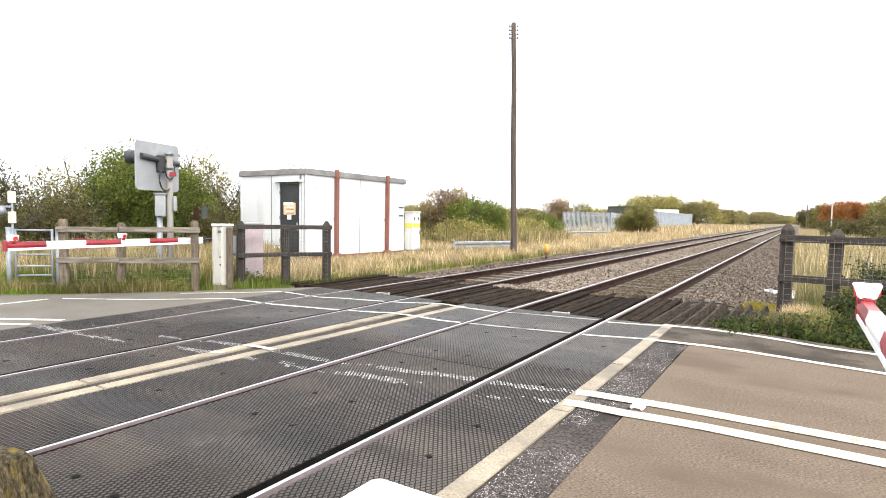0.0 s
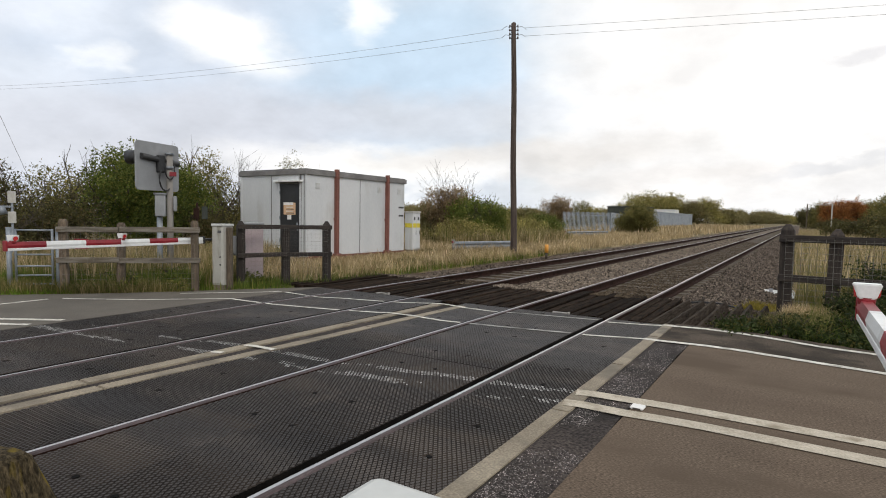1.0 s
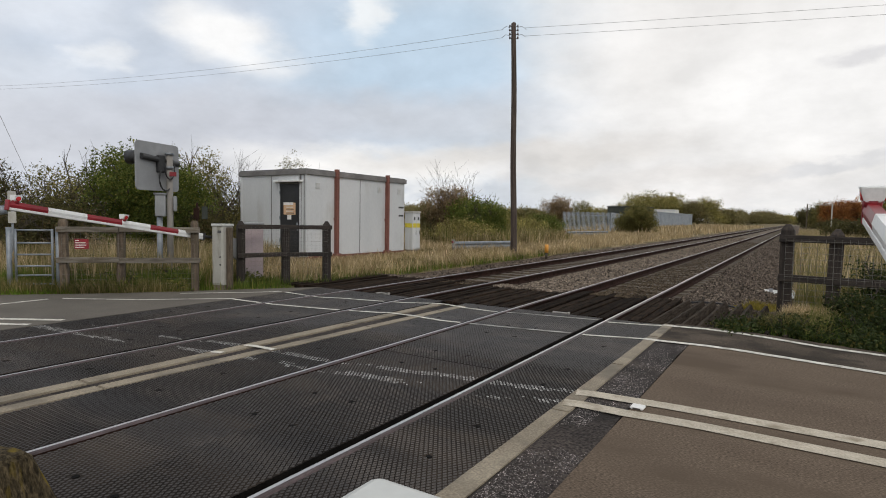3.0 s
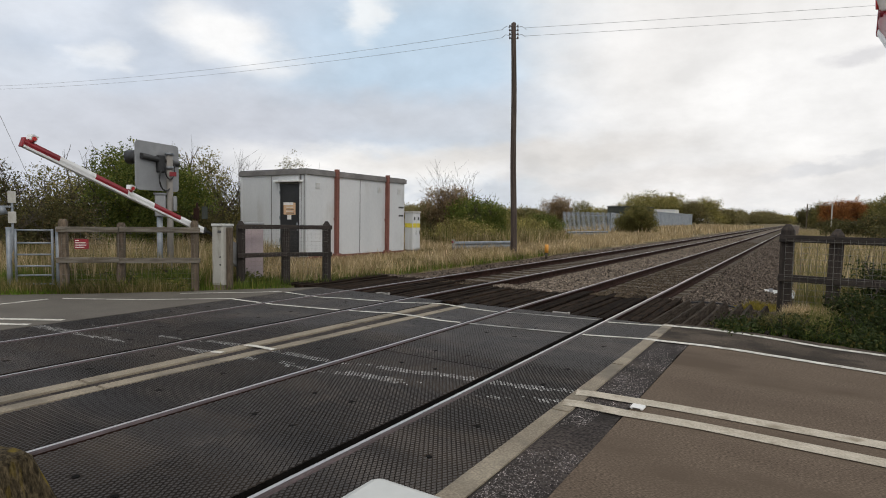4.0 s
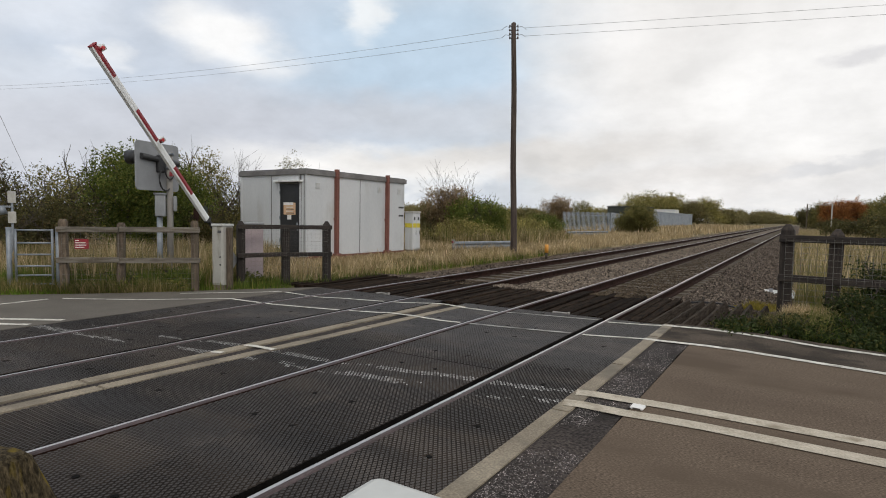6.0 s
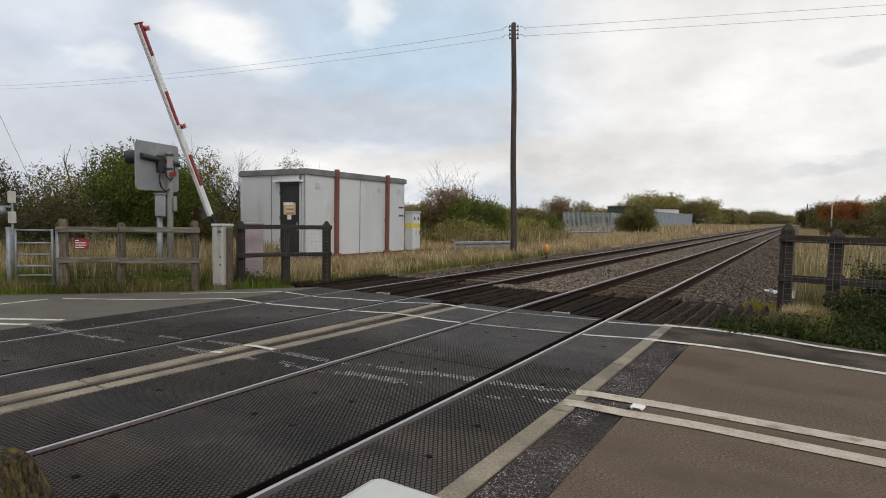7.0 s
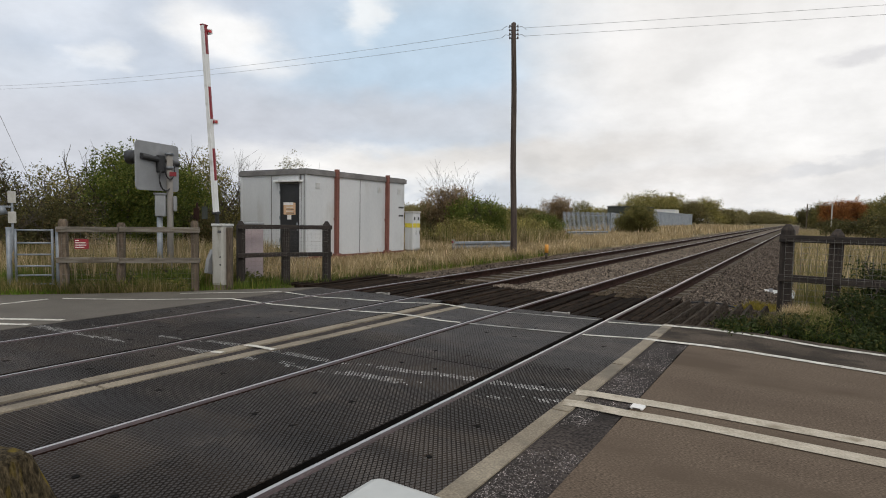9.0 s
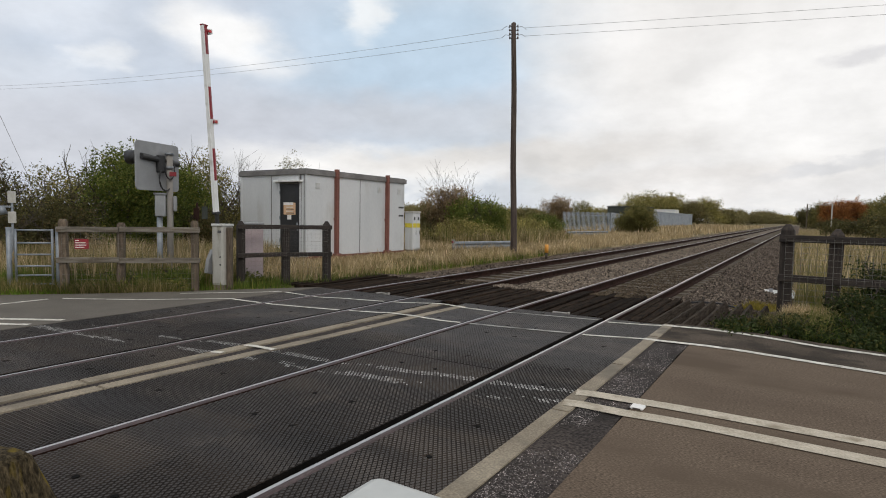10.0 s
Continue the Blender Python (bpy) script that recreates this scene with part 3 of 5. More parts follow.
def build_deck():
    """The crossing deck: rubber panels between the rails, concrete beams at its edges."""
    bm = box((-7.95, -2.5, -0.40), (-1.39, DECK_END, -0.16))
    deck = tagged(part("crossing_deck", bm, M["gap"]), "base slab under the crossing panels, slot shade painted near-black", "level crossing", kind="structure")
    # x from, x to, first joint, lifting holes from the panel's left edge
    columns = [(-2.225, -1.527, 3.06, 0.41), (-3.053, -2.37, 2.95, 0.20), (-3.705, -3.054, 2.95, 0.465), (-4.675, -3.83, 2.88, 0.375),
               (-5.665, -5.105, 2.88, 0.28), (-6.48, -5.82, 3.75, 0.185), (-7.15, -6.484, 3.75, 0.44), (-7.945, -7.275, 3.3, 0.33)]
    step, gap = 1.775, 0.003
    for x0, x1, first, hole in columns:
        y = first - step * 4
        while y < DECK_END:
            a, c = max(y, -2.5), min(y + step, DECK_END)
            holes = [(hole, h - a) for h in (y + 0.30, y + step - 0.30) if a + 0.05 < h < c - 0.05]
            y += step
            if c - a > 0.15:
                piece("panel", panel_mesh(x0, a, x1 - x0, round(c - a, 3), gap, holes), deck, pose(x0, a, 0))
    # concrete beams: west, east at the south end, west, east at the north end, where they stop
    for w0, e0, w1, e1, y1 in ((-1.524, -1.366, -1.535, -1.402, 8.22), (-4.855, -4.70, -4.635, -4.485, 7.85), (-5.105, -4.94, -5.055, -4.885, 7.88)):
        y = -2.5
        while y < y1 - 0.3:
            e = min(y + 1.62, y1)
            p, q = max(0.0, (y - 1.0) / 6.5), max(0.0, (e - 0.012 - 1.0) / 6.5)
            west, east = lambda k: w0 + (w1 - w0) * k, lambda k: e0 + (e1 - e0) * k
            bm = slab([(west(p), y), (east(p), y), (east(q), e - 0.012), (west(q), e - 0.012)], -0.2, 0.003)
            bmesh.ops.bevel(bm, geom=list(bm.edges), offset=0.007, segments=2, affect="EDGES")
            part("edge_beam", bm, M["concrete"], deck)
            y += 1.62
    part("infill", slab([(-4.938, -2.5), (-4.858, -2.5), (-4.858, 1.0), (-4.64, 7.8), (-4.882, 7.8), (-4.936, 1.0)], -0.2, -0.012), M["patch"], deck, "dark asphalt infill between concrete beams")


def build_markings():
    z = 0.001
    # the two edge lines, carried from the near road over the deck; they break at the rails and slots
    upper = [(-8.09, 7.23), (-7.36, 7.14), (-7.0, 7.12), (-6.67, 7.25), (-5.82, 7.43), (-5.5, 7.52), (-5.12, 7.72), (-4.84, 7.79), (-4.44, 7.69), (-3.9, 7.65), (-3.59, 7.73), (-3.0, 7.83), (-2.36, 7.92),
             (-2.2, 7.84), (-1.68, 7.97), (-1.48, 8.06), (-1.0, 8.13), (-0.66, 8.08), (-0.34, 8.0), (-0.04, 7.88), (0.24, 7.77), (0.5, 7.72), (0.835, 7.67), (3.0, 7.3), (8.0, 6.5)]
    lower = [(-8.04, 6.07), (-7.30, 6.09), (-7.0, 6.10), (-5.82, 6.33), (-5.29, 6.49), (-5.07, 6.58), (-4.61, 6.59), (-4.12, 6.53), (-3.79, 6.57), (-3.31, 6.63), (-2.37, 6.79), (-2.16, 6.80), (-1.51, 7.0),
             (-1.37, 6.98), (-0.85, 7.02), (-0.56, 7.0), (0.0, 6.89), (0.22, 6.84), (0.45, 6.8), (0.74, 6.74), (3.0, 6.33), (8.0, 5.58)]
    cuts = [(-2.225, -1.53), (-3.70, -2.37), (-4.47, -3.835), (-5.66, -5.11), (-7.145, -5.825), (-7.94, -7.28)]
    for pts, w in ((upper, 0.062), (lower, 0.068)):
        tagged(part("road_line", ribbon([(-1.53, line_at(pts, -1.53))] + [p for p in pts if p[0] > -1.5], 0.10, z + 0.003), M["line"]),
               "white painted edge line on asphalt", "road marking", kind="structure")
        for x0, x1 in cuts + [(-5.10, -4.47)]:
            row = [(x0, line_at(pts, x0))] + [p for p in pts if x0 < p[0] < x1] + [(x1, line_at(pts, x1))]
            tagged(part("road_line", ribbon(row, w, z + (0.003 if x0 == -5.10 else 0)), M["line"] if x0 < -4.4 or x0 > -2.3 else M["line_dull"]), "worn white line across the crossing deck", "road marking", kind="structure")
    for row, w in (([(-1.50, 4.47), (-1.37, 4.50), (-1.13, 4.512), (-0.86, 4.533), (-0.53, 4.54), (0.52, 4.53), (6, 4.25), (14, 3.5)], 0.155),
                   ([(-1.50, 4.165), (-1.36, 4.19), (-1.03, 4.185), (-0.79, 4.208), (-0.49, 4.222), (0.16, 4.206), (0.49, 4.195), (6, 3.9), (14, 3.2)], 0.152)):
        tagged(part("road_line", ribbon(row, w, z + 0.003), M["line_beige"]), "white painted centre line on asphalt", "road marking", kind="structure")
    # what is left of the centre lines on the concrete beams
    for line, x0, x1 in ((MID_A, -5.03, -4.62), (MID_B, -5.06, -4.93)):
        tagged(part("road_line", ribbon([(x0 + (x1 - x0) * i / 4, line_at(line, x0 + (x1 - x0) * i / 4)) for i in range(5)], 0.07, z + 0.003), M["line"]),
               "worn white line on the concrete beams", "road marking", kind="structure")
    for pts, w in (([(-7.97, 6.12), (-8.6, 5.52), (-9.0, 5.13), (-10.07, 4.44)], 0.06), ([(-8.06, 7.22), (-8.35, 6.82), (-9.2, 5.94)], 0.06),
                   ([(-10.17, 4.27), (-10.15, 3.62), (-10.5, 2.9)], 0.08), ([(-8.06, 3.56), (-8.78, 3.12), (-10, 2.35)], 0.10), ([(-8.06, 3.17), (-8.39, 2.98), (-10, 2.0)], 0.10)):
        tagged(part("road_line", ribbon(pts, w, z + 0.001), M["line"]), "thin white line on pale asphalt", "road marking", kind="structure")
    stud = thing("road_stud", pose(-0.985, 4.37, 0.0), "white square reflective stud set in the road", "road stud")
    part("casing", box((-0.05, -0.05, 0), (0.05, 0.05, 0.02), 0.010), M["paper"], stud)
    part("lens", box((-0.028, -0.055, 0.004), (0.028, -0.048, 0.014), 0.002), M["ceramic"], stud)


def build_track():
    prof = [(-0.036, -0.010), (-0.027, -0.001), (-0.021, 0.003), (0.006, 0.003), (0.024, -0.001), (0.036, -0.010), (0.035, -0.038), (0.009, -0.050), (0.009, -0.125), (0.07, -0.145), (0.07, -0.158),
            (-0.07, -0.158), (-0.07, -0.145), (-0.009, -0.125), (-0.009, -0.050), (-0.035, -0.038)]
    for x in RAIL_X:
        bm = bmesh.new()
        rows = [[bm.verts.new((x + a, y, c)) for a, c in prof] for y in (-80, -2.6, 8.3, 30, 60, 150, 400, 900)]
        n = len(prof)
        for p, q in zip(rows[:-1], rows[1:]):
            for i in range(n):
                f = bm.faces.new((p[i], q[i], q[(i + 1) % n], p[(i + 1) % n]))
                # polished band, narrowed and set left to paint in the highlight; right flank darker
                f.material_index = 1 if i in (1, 2) else (2 if i in (0, 3, 4) else 0)
        bm.faces.new(rows[0])
        bm.faces.new(list(reversed(rows[-1])))
        bmesh.ops.recalc_face_normals(bm, faces=list(bm.faces))
        tagged(part("rail", bm, [M["rust"], M["rail_top"], M["rail_side"]]), "rusty steel running rail with a polished top", "rail", group="running rails")
    # ballast shoulders
    half = [(-9.1, -0.13), (-8.5, -0.14), (-8.0, -0.165), (-6.47, -0.185), (-5.6, -0.17), (-5.25, -0.11), (-4.75, -0.045), (-4.25, -0.11), (-3.9, -0.17), (-3.0, -0.185), (-1.6, -0.165), (-1.1, -0.2), (-0.15, -0.40), (0.1, -0.5)]
    bm = bmesh.new()
    for y0, y1, n in ((10.8, 60, 60), (60, 900, 20), (-80, -2.55, 20)):
        rows = []
        for j in range(n + 1):
            y = y0 + (y1 - y0) * j / n
            rows.append([bm.verts.new((x, y, z + 0.05 * noise.noise(Vector((x * 1.5, y * 1.5, 3))) * (1 if abs(x + 4.7) < 4 else 0.3))) for x, z in half])
        for j in range(n):
            for i in range(len(half) - 1):
                f = bm.faces.new((rows[j][i], rows[j][i + 1], rows[j + 1][i + 1], rows[j + 1][i]))
                f.smooth = True
                mid = (half[i][0] + half[i + 1][0]) / 2
                f.material_index = 1 if -5.6 < mid < -3.9 else (2 if -3.9 < mid < -1.6 or -8.0 < mid < -5.6 else 0)
    bmesh.ops.recalc_face_normals(bm, faces=list(bm.faces))
    tagged(part("ballast_bed", bm, [M["ballast"], M["ballast_pale"], M["ballast_dirty"]]), "grey-brown stone ballast bed under the rails", "ballast", kind="structure")


def build_stones():
    """Loose ballast, one mesh for each look."""
    rng = np.random.default_rng(5)
    base = np.array([(1, 0, 0), (-1, 0, 0), (0, 1, 0), (0, -1, 0), (0, 0, 1), (0, 0, -1)], float)
    tri = np.array([(0, 2, 4), (2, 1, 4), (1, 3, 4), (3, 0, 4), (2, 0, 5), (1, 2, 5), (3, 1, 5), (0, 3, 5)])
    beds = (("stone", "loose angular grey-brown ballast stones beside the rails", (((-2.0, -0.12), 20000, 11.0, 60), ((-9.0, -7.4), 5000, 11.0, 34))),
            ("stone_pale", "pale heaped ballast stones between the two tracks", (((-5.5, -4.0), 15000, 10.75, 60),)),
            ("stone_dirty", "small earth-stained ballast stones between the rails", (((-3.6, -2.45), 9000, 10.85, 50), ((-7.0, -5.9), 5000, 10.7, 40))))
    for mat, label, bands in beds:
        V, F = [], []
        k = 0
        for band, n, y0, y1 in bands:
            for _ in range(n):
                y = y0 + (y1 - y0) * rng.random() ** 2.0
                x = rng.uniform(*band)
                if x > -1.1:
                    z = -0.19 - (x + 1.1) * 0.21
                elif -5.6 < x < -3.9:
                    z = -0.17 + 0.125 * max(0.0, 1 - abs(x + 4.75) / 0.85)
                else:
                    z = -0.155 if x < -8.0 else -0.165
                if y < 11.17:
                    z = -0.045 if x < -1.8 else -0.14
                s = rng.uniform(0.008, 0.022) if mat == "stone_dirty" else rng.uniform(0.013, 0.038)
                q = base * (s * rng.uniform(0.6, 1.3, (6, 1)))
                a = rng.uniform(0, 6.28, 2)
                ca, sa = math.cos(a[0]), math.sin(a[0])
                q = q @ np.array([[ca, sa, 0], [-sa, ca, 0], [0, 0, 1]])
                cb, sb = math.cos(a[1]), math.sin(a[1])
                q = q @ np.array([[1, 0, 0], [0, cb, sb], [0, -sb, cb]])
                V.append(q + (x, y, z + s * 0.45))
                F.append(tri + k)
                k += 6
        me = bpy.data.meshes.new("ballast_stones")
        me.from_pydata(np.concatenate(V).tolist(), [], np.concatenate(F).tolist())
        me.materials.append(M[mat])
        tagged(new("ballast_stones", me), label, "ballast", kind="stuff")


def build_chips():
    """Coarse stone chippings showing in the worn infill strip."""
    rng = np.random.default_rng(9)
    n = 26000
    base = np.array([(1, 0, 0), (-1, 0, 0), (0, 1, 0), (0, -1, 0), (0, 0, 1)], float)
    tri = np.array([(0, 2, 4), (2, 1, 4), (1, 3, 4), (3, 0, 4)])
    y = 1.6 + 6.6 * rng.random(n) ** 1.3
    x = rng.uniform(-1.365, -1.045, n)
    ragged = np.sin(y * 5.1 + x * 9) * 0.25 + np.sin(x * 31 + y * 7) * 0.12
    tar = np.abs(y - 3.6 - (x + 1.2) * 1.3 + ragged * 0.5) < 0.34
    keep = (rng.random(n) < np.clip(0.75 + ragged - 0.07 * (y - 2), 0.1, 1)) & ~tar & (y < 6.9)
    x, y = x[keep], y[keep]
    n = len(x)
    s = rng.uniform(0.0022, 0.0066, n)
    a = rng.uniform(0, 6.28, n)
    q = base[None] * (s[:, None] * rng.uniform(0.6, 1.4, (n, 5)))[:, :, None]
    q[:, 4, 2] *= 0.45
    ca, sa = np.cos(a), np.sin(a)
    V = np.stack([q[:, :, 0] * ca[:, None] - q[:, :, 1] * sa[:, None] + x[:, None], q[:, :, 0] * sa[:, None] + q[:, :, 1] * ca[:, None] + y[:, None], q[:, :, 2] - 0.0045], 2).reshape(-1, 3)
    F = (tri[None] + (np.arange(n) * 5)[:, None, None]).reshape(-1, 3)
    me = bpy.data.meshes.new("road_chippings")
    me.from_pydata(V.tolist(), [], F.tolist())
    me.materials.append(M["chips"])
    tagged(new("road_chippings", me), "pale stone chippings in the dark infill strip", "chippings", kind="stuff")


def build_sleepers():
    me = bpy.data.meshes.new("sleeper")
    b = box((-1.25, -0.13, -0.2), (1.25, 0.13, 0.0), 0.02)
    b.to_mesh(me)
    b.free()
    me.materials.append(M["sleeper"])
    for cx in (-3.025, -6.47):
        for i in range(110):
            ob = new("sleeper", me)
            ob.matrix_basis = pose(cx, 11.2 + i * 0.68, -0.150 if cx < -5 else -0.163)
            tagged(ob, "weathered concrete sleeper bedded in ballast", "sleeper", group="sleepers under the tracks")


def build_guards():
    """Timber trespass guards laid along the track beside the deck: arris rails outside, flatter boards between the rails."""
    shapes = []
    for mt, prof in (("guard", [(-0.085, -0.20), (0.085, -0.20), (0.080, -0.15), (0.020, -0.005), (-0.020, -0.005), (-0.080, -0.15)]),
                     ("guard_dark", [(-0.062, -0.20), (0.062, -0.20), (0.062, -0.056), (0.050, -0.045), (-0.050, -0.045), (-0.062, -0.056)])):
        me = bpy.data.meshes.new("timber")
        b = prism(prof, 0.0, 2.85)
        b.to_mesh(me)
        b.free()
        me.materials.append(M[mt])
        shapes.append(me)
    rng = random.Random(3)
    for arris, x0, x1 in ((1, -1.75, -0.12), (0, -2.14, -1.84), (0, -3.62, -2.45), (0, -5.55, -3.93), (0, -7.06, -5.87), (0, -9.15, -7.35)):
        tray = tagged(part("trespass_guard", box((x0 - 0.06, 8.32, -0.26), (x1 + 0.06, 11.1, -0.16)), M["guard_dark"]),
                      "weathered brown timber trespass guard beside the crossing" if arris else "blackened timber trespass guard between the rails", "trespass guard", group="trespass guards")
        n = max(1, int((x1 - x0) / (0.185 if arris else 0.137)))
        for i in range(n + 1):
            x = x0 + (x1 - x0) * i / n
            drop = -0.01 if arris else 0.015
            piece("timber", shapes[0 if arris else 1], tray,
                  pose(x, 8.32 + rng.uniform(-0.03, 0.03), drop + rng.uniform(-0.012, 0.012), rng.uniform(-0.4, 0.4), rng.uniform(-3, 3), rng.uniform(-0.8, 0.8) - (1.5 if arris else 0)))
    hose = [(-1.9, 11.32, -0.13), (-1.55, 11.5, -0.09), (-1.2, 11.46, -0.08), (-0.9, 11.36, -0.12), (-0.7, 11.2, -0.17)]
    tagged(part("cable", path_tube(hose, 0.018), M["black"]), "black cable lying on the ballast", "cable")
    for x, y in ((-3.04, 8.22), (-6.5, 8.25)):
        plate = thing("cover_plate", pose(x, y, 0.0, 0, 0, 3), "small pale metal cover plate on the deck end", "plate", group="deck end plates")
        part("plate", box((-0.13, -0.045, -0.03), (0.13, 0.045, 0.002), 0.001), M["line_dull"], plate)
        part("lip", box((0.11, -0.045, 0.001), (0.13, 0.045, 0.012), 0.003), M["line_dull"], plate)


# ---------------------------------------------------------------- hut and cabinets
def build_hut():
    x0, x1, y0, y1, zt = -16.93, -13.7, 13.33, 18.72, 2.74
    hut = thing("equipment_hut", pose(x1, y0, 0), "white panelled relay hut with a dark fascia and red posts", "hut")
    w, d = x1 - x0, y1 - y0
    part("plinth", box((-w + 0.05, 0.05, -0.15), (-0.05, d - 0.05, 0.06)), M["concrete"], hut)
    part("core", box((-w + 0.02, 0.02, 0.05), (-0.02, d - 0.02, zt)), M["fascia"], hut)

    def skin(lo, hi):
        part("wall_panel", box(lo, hi, 0.006), M["hut_white"], hut)
    # side towards the track: four panels, with joints between
    for a, c in ((0.0, 1.36), (1.37, 2.64), (2.65, 4.18), (4.19, d)):
        skin((-0.02, a + 0.011, 0.05), (0.015, c - 0.011, zt))
    for a, c in ((-w, -1.66), (-1.65, -1.32)):
        skin((a + 0.011, -0.015, 0.05), (c - 0.011, 0.02, zt))
    skin((-0.235, -0.015, 0.05), (-0.07, 0.02, zt))
    skin((-1.32, -0.015, 2.52), (-0.33, 0.02, zt))
    skin((-w, d - 0.02, 0.05), (-0.002, d + 0.015, zt))
    skin((-w - 0.015, 0, 0.05), (-w + 0.02, d, zt))
    part("corner_trim", box((-0.06, -0.03, 0.04), (0.03, 0.06, zt + 0.01), 0.01), M["hut_white"], hut)
    part("corner_trim", box((-w - 0.03, -0.03, 0.04), (-w + 0.06, 0.06, zt + 0.01), 0.01), M["hut_white"], hut)
    part("fascia", box((-w - 0.07, -0.07, zt), (0.07, d + 0.07, zt + 0.17), 0.012), M["fascia"], hut, "weathered dark grey fascia")
    part("roof", box((-w - 0.03, -0.03, zt + 0.17), (0.03, d + 0.03, zt + 0.20), 0.01), M["roof_felt"], hut)
    door = part("door", box((-1.235, -0.005, 0.03), (-0.315, 0.03, 2.44), 0.006), M["door_dark"], hut, "charcoal steel door")
    part("handle", box((-0.41, -0.06, 1.02), (-0.38, -0.004, 1.16), 0.008), M["galv"], door, "steel handle")
    part("lock", tube((-0.395, -0.02, 0.92), (-0.395, 0.0, 0.92), 0.03), M["galv"], door)
    for a in (0.5, 1.25, 2.1):
        part("hinge", tube((-1.24, -0.02, a), (-1.24, -0.02, a + 0.12), 0.016), M["galv"], door)
    for a, c in ((-1.315, -1.245), (-0.31, -0.24)):
        part("door_frame", box((a, -0.025, 0.03), (c, 0.03, 2.52), 0.008), M["hut_white"], hut)
    part("canopy", box((-1.42, -0.16, 2.50), (-0.14, 0.0, 2.565), 0.012), M["white"], hut)
    part("step", box((-1.4, -0.45, -0.1), (-0.3, -0.02, 0.02), 0.015), M["concrete"], hut)
    notice = part("notice", box((-1.06, -0.016, 1.42), (-0.50, -0.0055, 1.82), 0.002), M["orange_paper"], door, "orange and white warning notice")
    part("notice_head", box((-1.06, -0.019, 1.74), (-0.60, -0.0165, 1.83)), M["paper"], notice)
    for i in range(4):
        part("text_bar", box((-0.94, -0.019, 1.46 + i * 0.066), (-0.56 - 0.06 * (i % 2), -0.0165, 1.484 + i * 0.066)), M["paper"] if i % 2 else M["ink"], notice)
    part("note", box((-0.88, -0.019, 1.26), (-0.70, -0.0055, 1.41)), M["paper"], door)
    for y in (1.345, 4.18):
        post = part("stanchion", box((0.02, y - 0.065, -0.05), (0.15, y + 0.065, zt + 0.26), 0.01), M["red_steel"], hut, "red-brown painted steel stanchion")
        part("base_plate", box((0.0, y - 0.13, -0.06), (0.2, y + 0.13, 0.10), 0.01), M["red_steel"], post)
        part("clip", box((0.0, y - 0.09, 1.25), (0.02, y + 0.09, 1.33)), M["red_steel"], post)
    for y, z in ((0.48, 2.40), (3.75, 2.42), (5.0, 2.40)):
        v = part("vent", box((0.014, y - 0.11, z - 0.11), (0.03, y + 0.11, z + 0.11), 0.004), M["hut_white"], hut)
        for i in range(5):
            part("slat", box((0.03, y - 0.09, z - 0.09 + i * 0.038), (0.036, y + 0.09, z - 0.075 + i * 0.038)), M["off_white"], v)
    for z in (1.78, 1.45):
        part("label_plate", box((0.014, 5.0, z - 0.035), (0.022, 5.32, z + 0.035)), M["ink"], hut, "dark label plate")
    for x in (-1.655, -0.225, -0.085):
        part("panel_joint", box((x - 0.020, -0.018, 0.08), (x + 0.012, -0.0155, zt - 0.02)), M["fascia"], hut)
    part("panel_joint", box((0.0155, 2.632, 0.08), (0.018, 2.658, zt - 0.02)), M["fascia"], hut)
    part("sill", box((-0.03, 0.02, -0.02), (0.035, d, 0.05), 0.004), M["red_steel"], hut, "rust-stained steel sill")


def build_side_cabinet():
    c = thing("location_cabinet", pose(-13.73, 19.43, -0.05, 0, 0, 0) @ Matrix.Diagonal((0.55, 0.60, 1.04, 1.0)), "pale grey metal cabinet with a yellow band beside the hut", "cabinet")
    part("body", box((-0.35, -0.55, 0.1), (0.35, 0.35, 1.55), 0.015), M["hut_white"], c)
    part("hood", box((-0.4, -0.6, 1.55), (0.4, 0.4, 1.63), 0.02), M["off_white"], c)
    part("plinth", box((-0.33, -0.53, -0.05), (0.33, 0.33, 0.1)), M["concrete"], c)
    for y0, y1 in ((-0.53, -0.105), (-0.095, 0.33)):
        dr = part("door", box((0.348, y0, 0.14), (0.372, y1, 1.52), 0.006), M["hut_white"], c)
        part("band", box((0.3725, y0 + 0.01, 0.98), (0.377, y1 - 0.01, 1.15)), M["yellow"], dr, "yellow band")
        part("handle", box((0.372, y1 - 0.07, 0.70), (0.395, y1 - 0.04, 0.86), 0.005), M["black"], dr)
        part("label_plate", box((0.3725, y0 + 0.12, 1.28), (0.378, y0 + 0.28, 1.40)), M["ink"], dr)
    part("front_band", box((-0.33, -0.556, 0.98), (0.33, -0.5505, 1.15)), M["yellow"], c, "yellow band")


# ---------------------------------------------------------------- barriers
ARM_L = 3.90
FAR_PLACE, FAR_TURN = (-9.63, 7.03), 12.39
NEAR_PLACE, NEAR_TURN = (0.312, -0.06), 180.0
FAR_Z, NEAR_Z = 0.918, 0.964


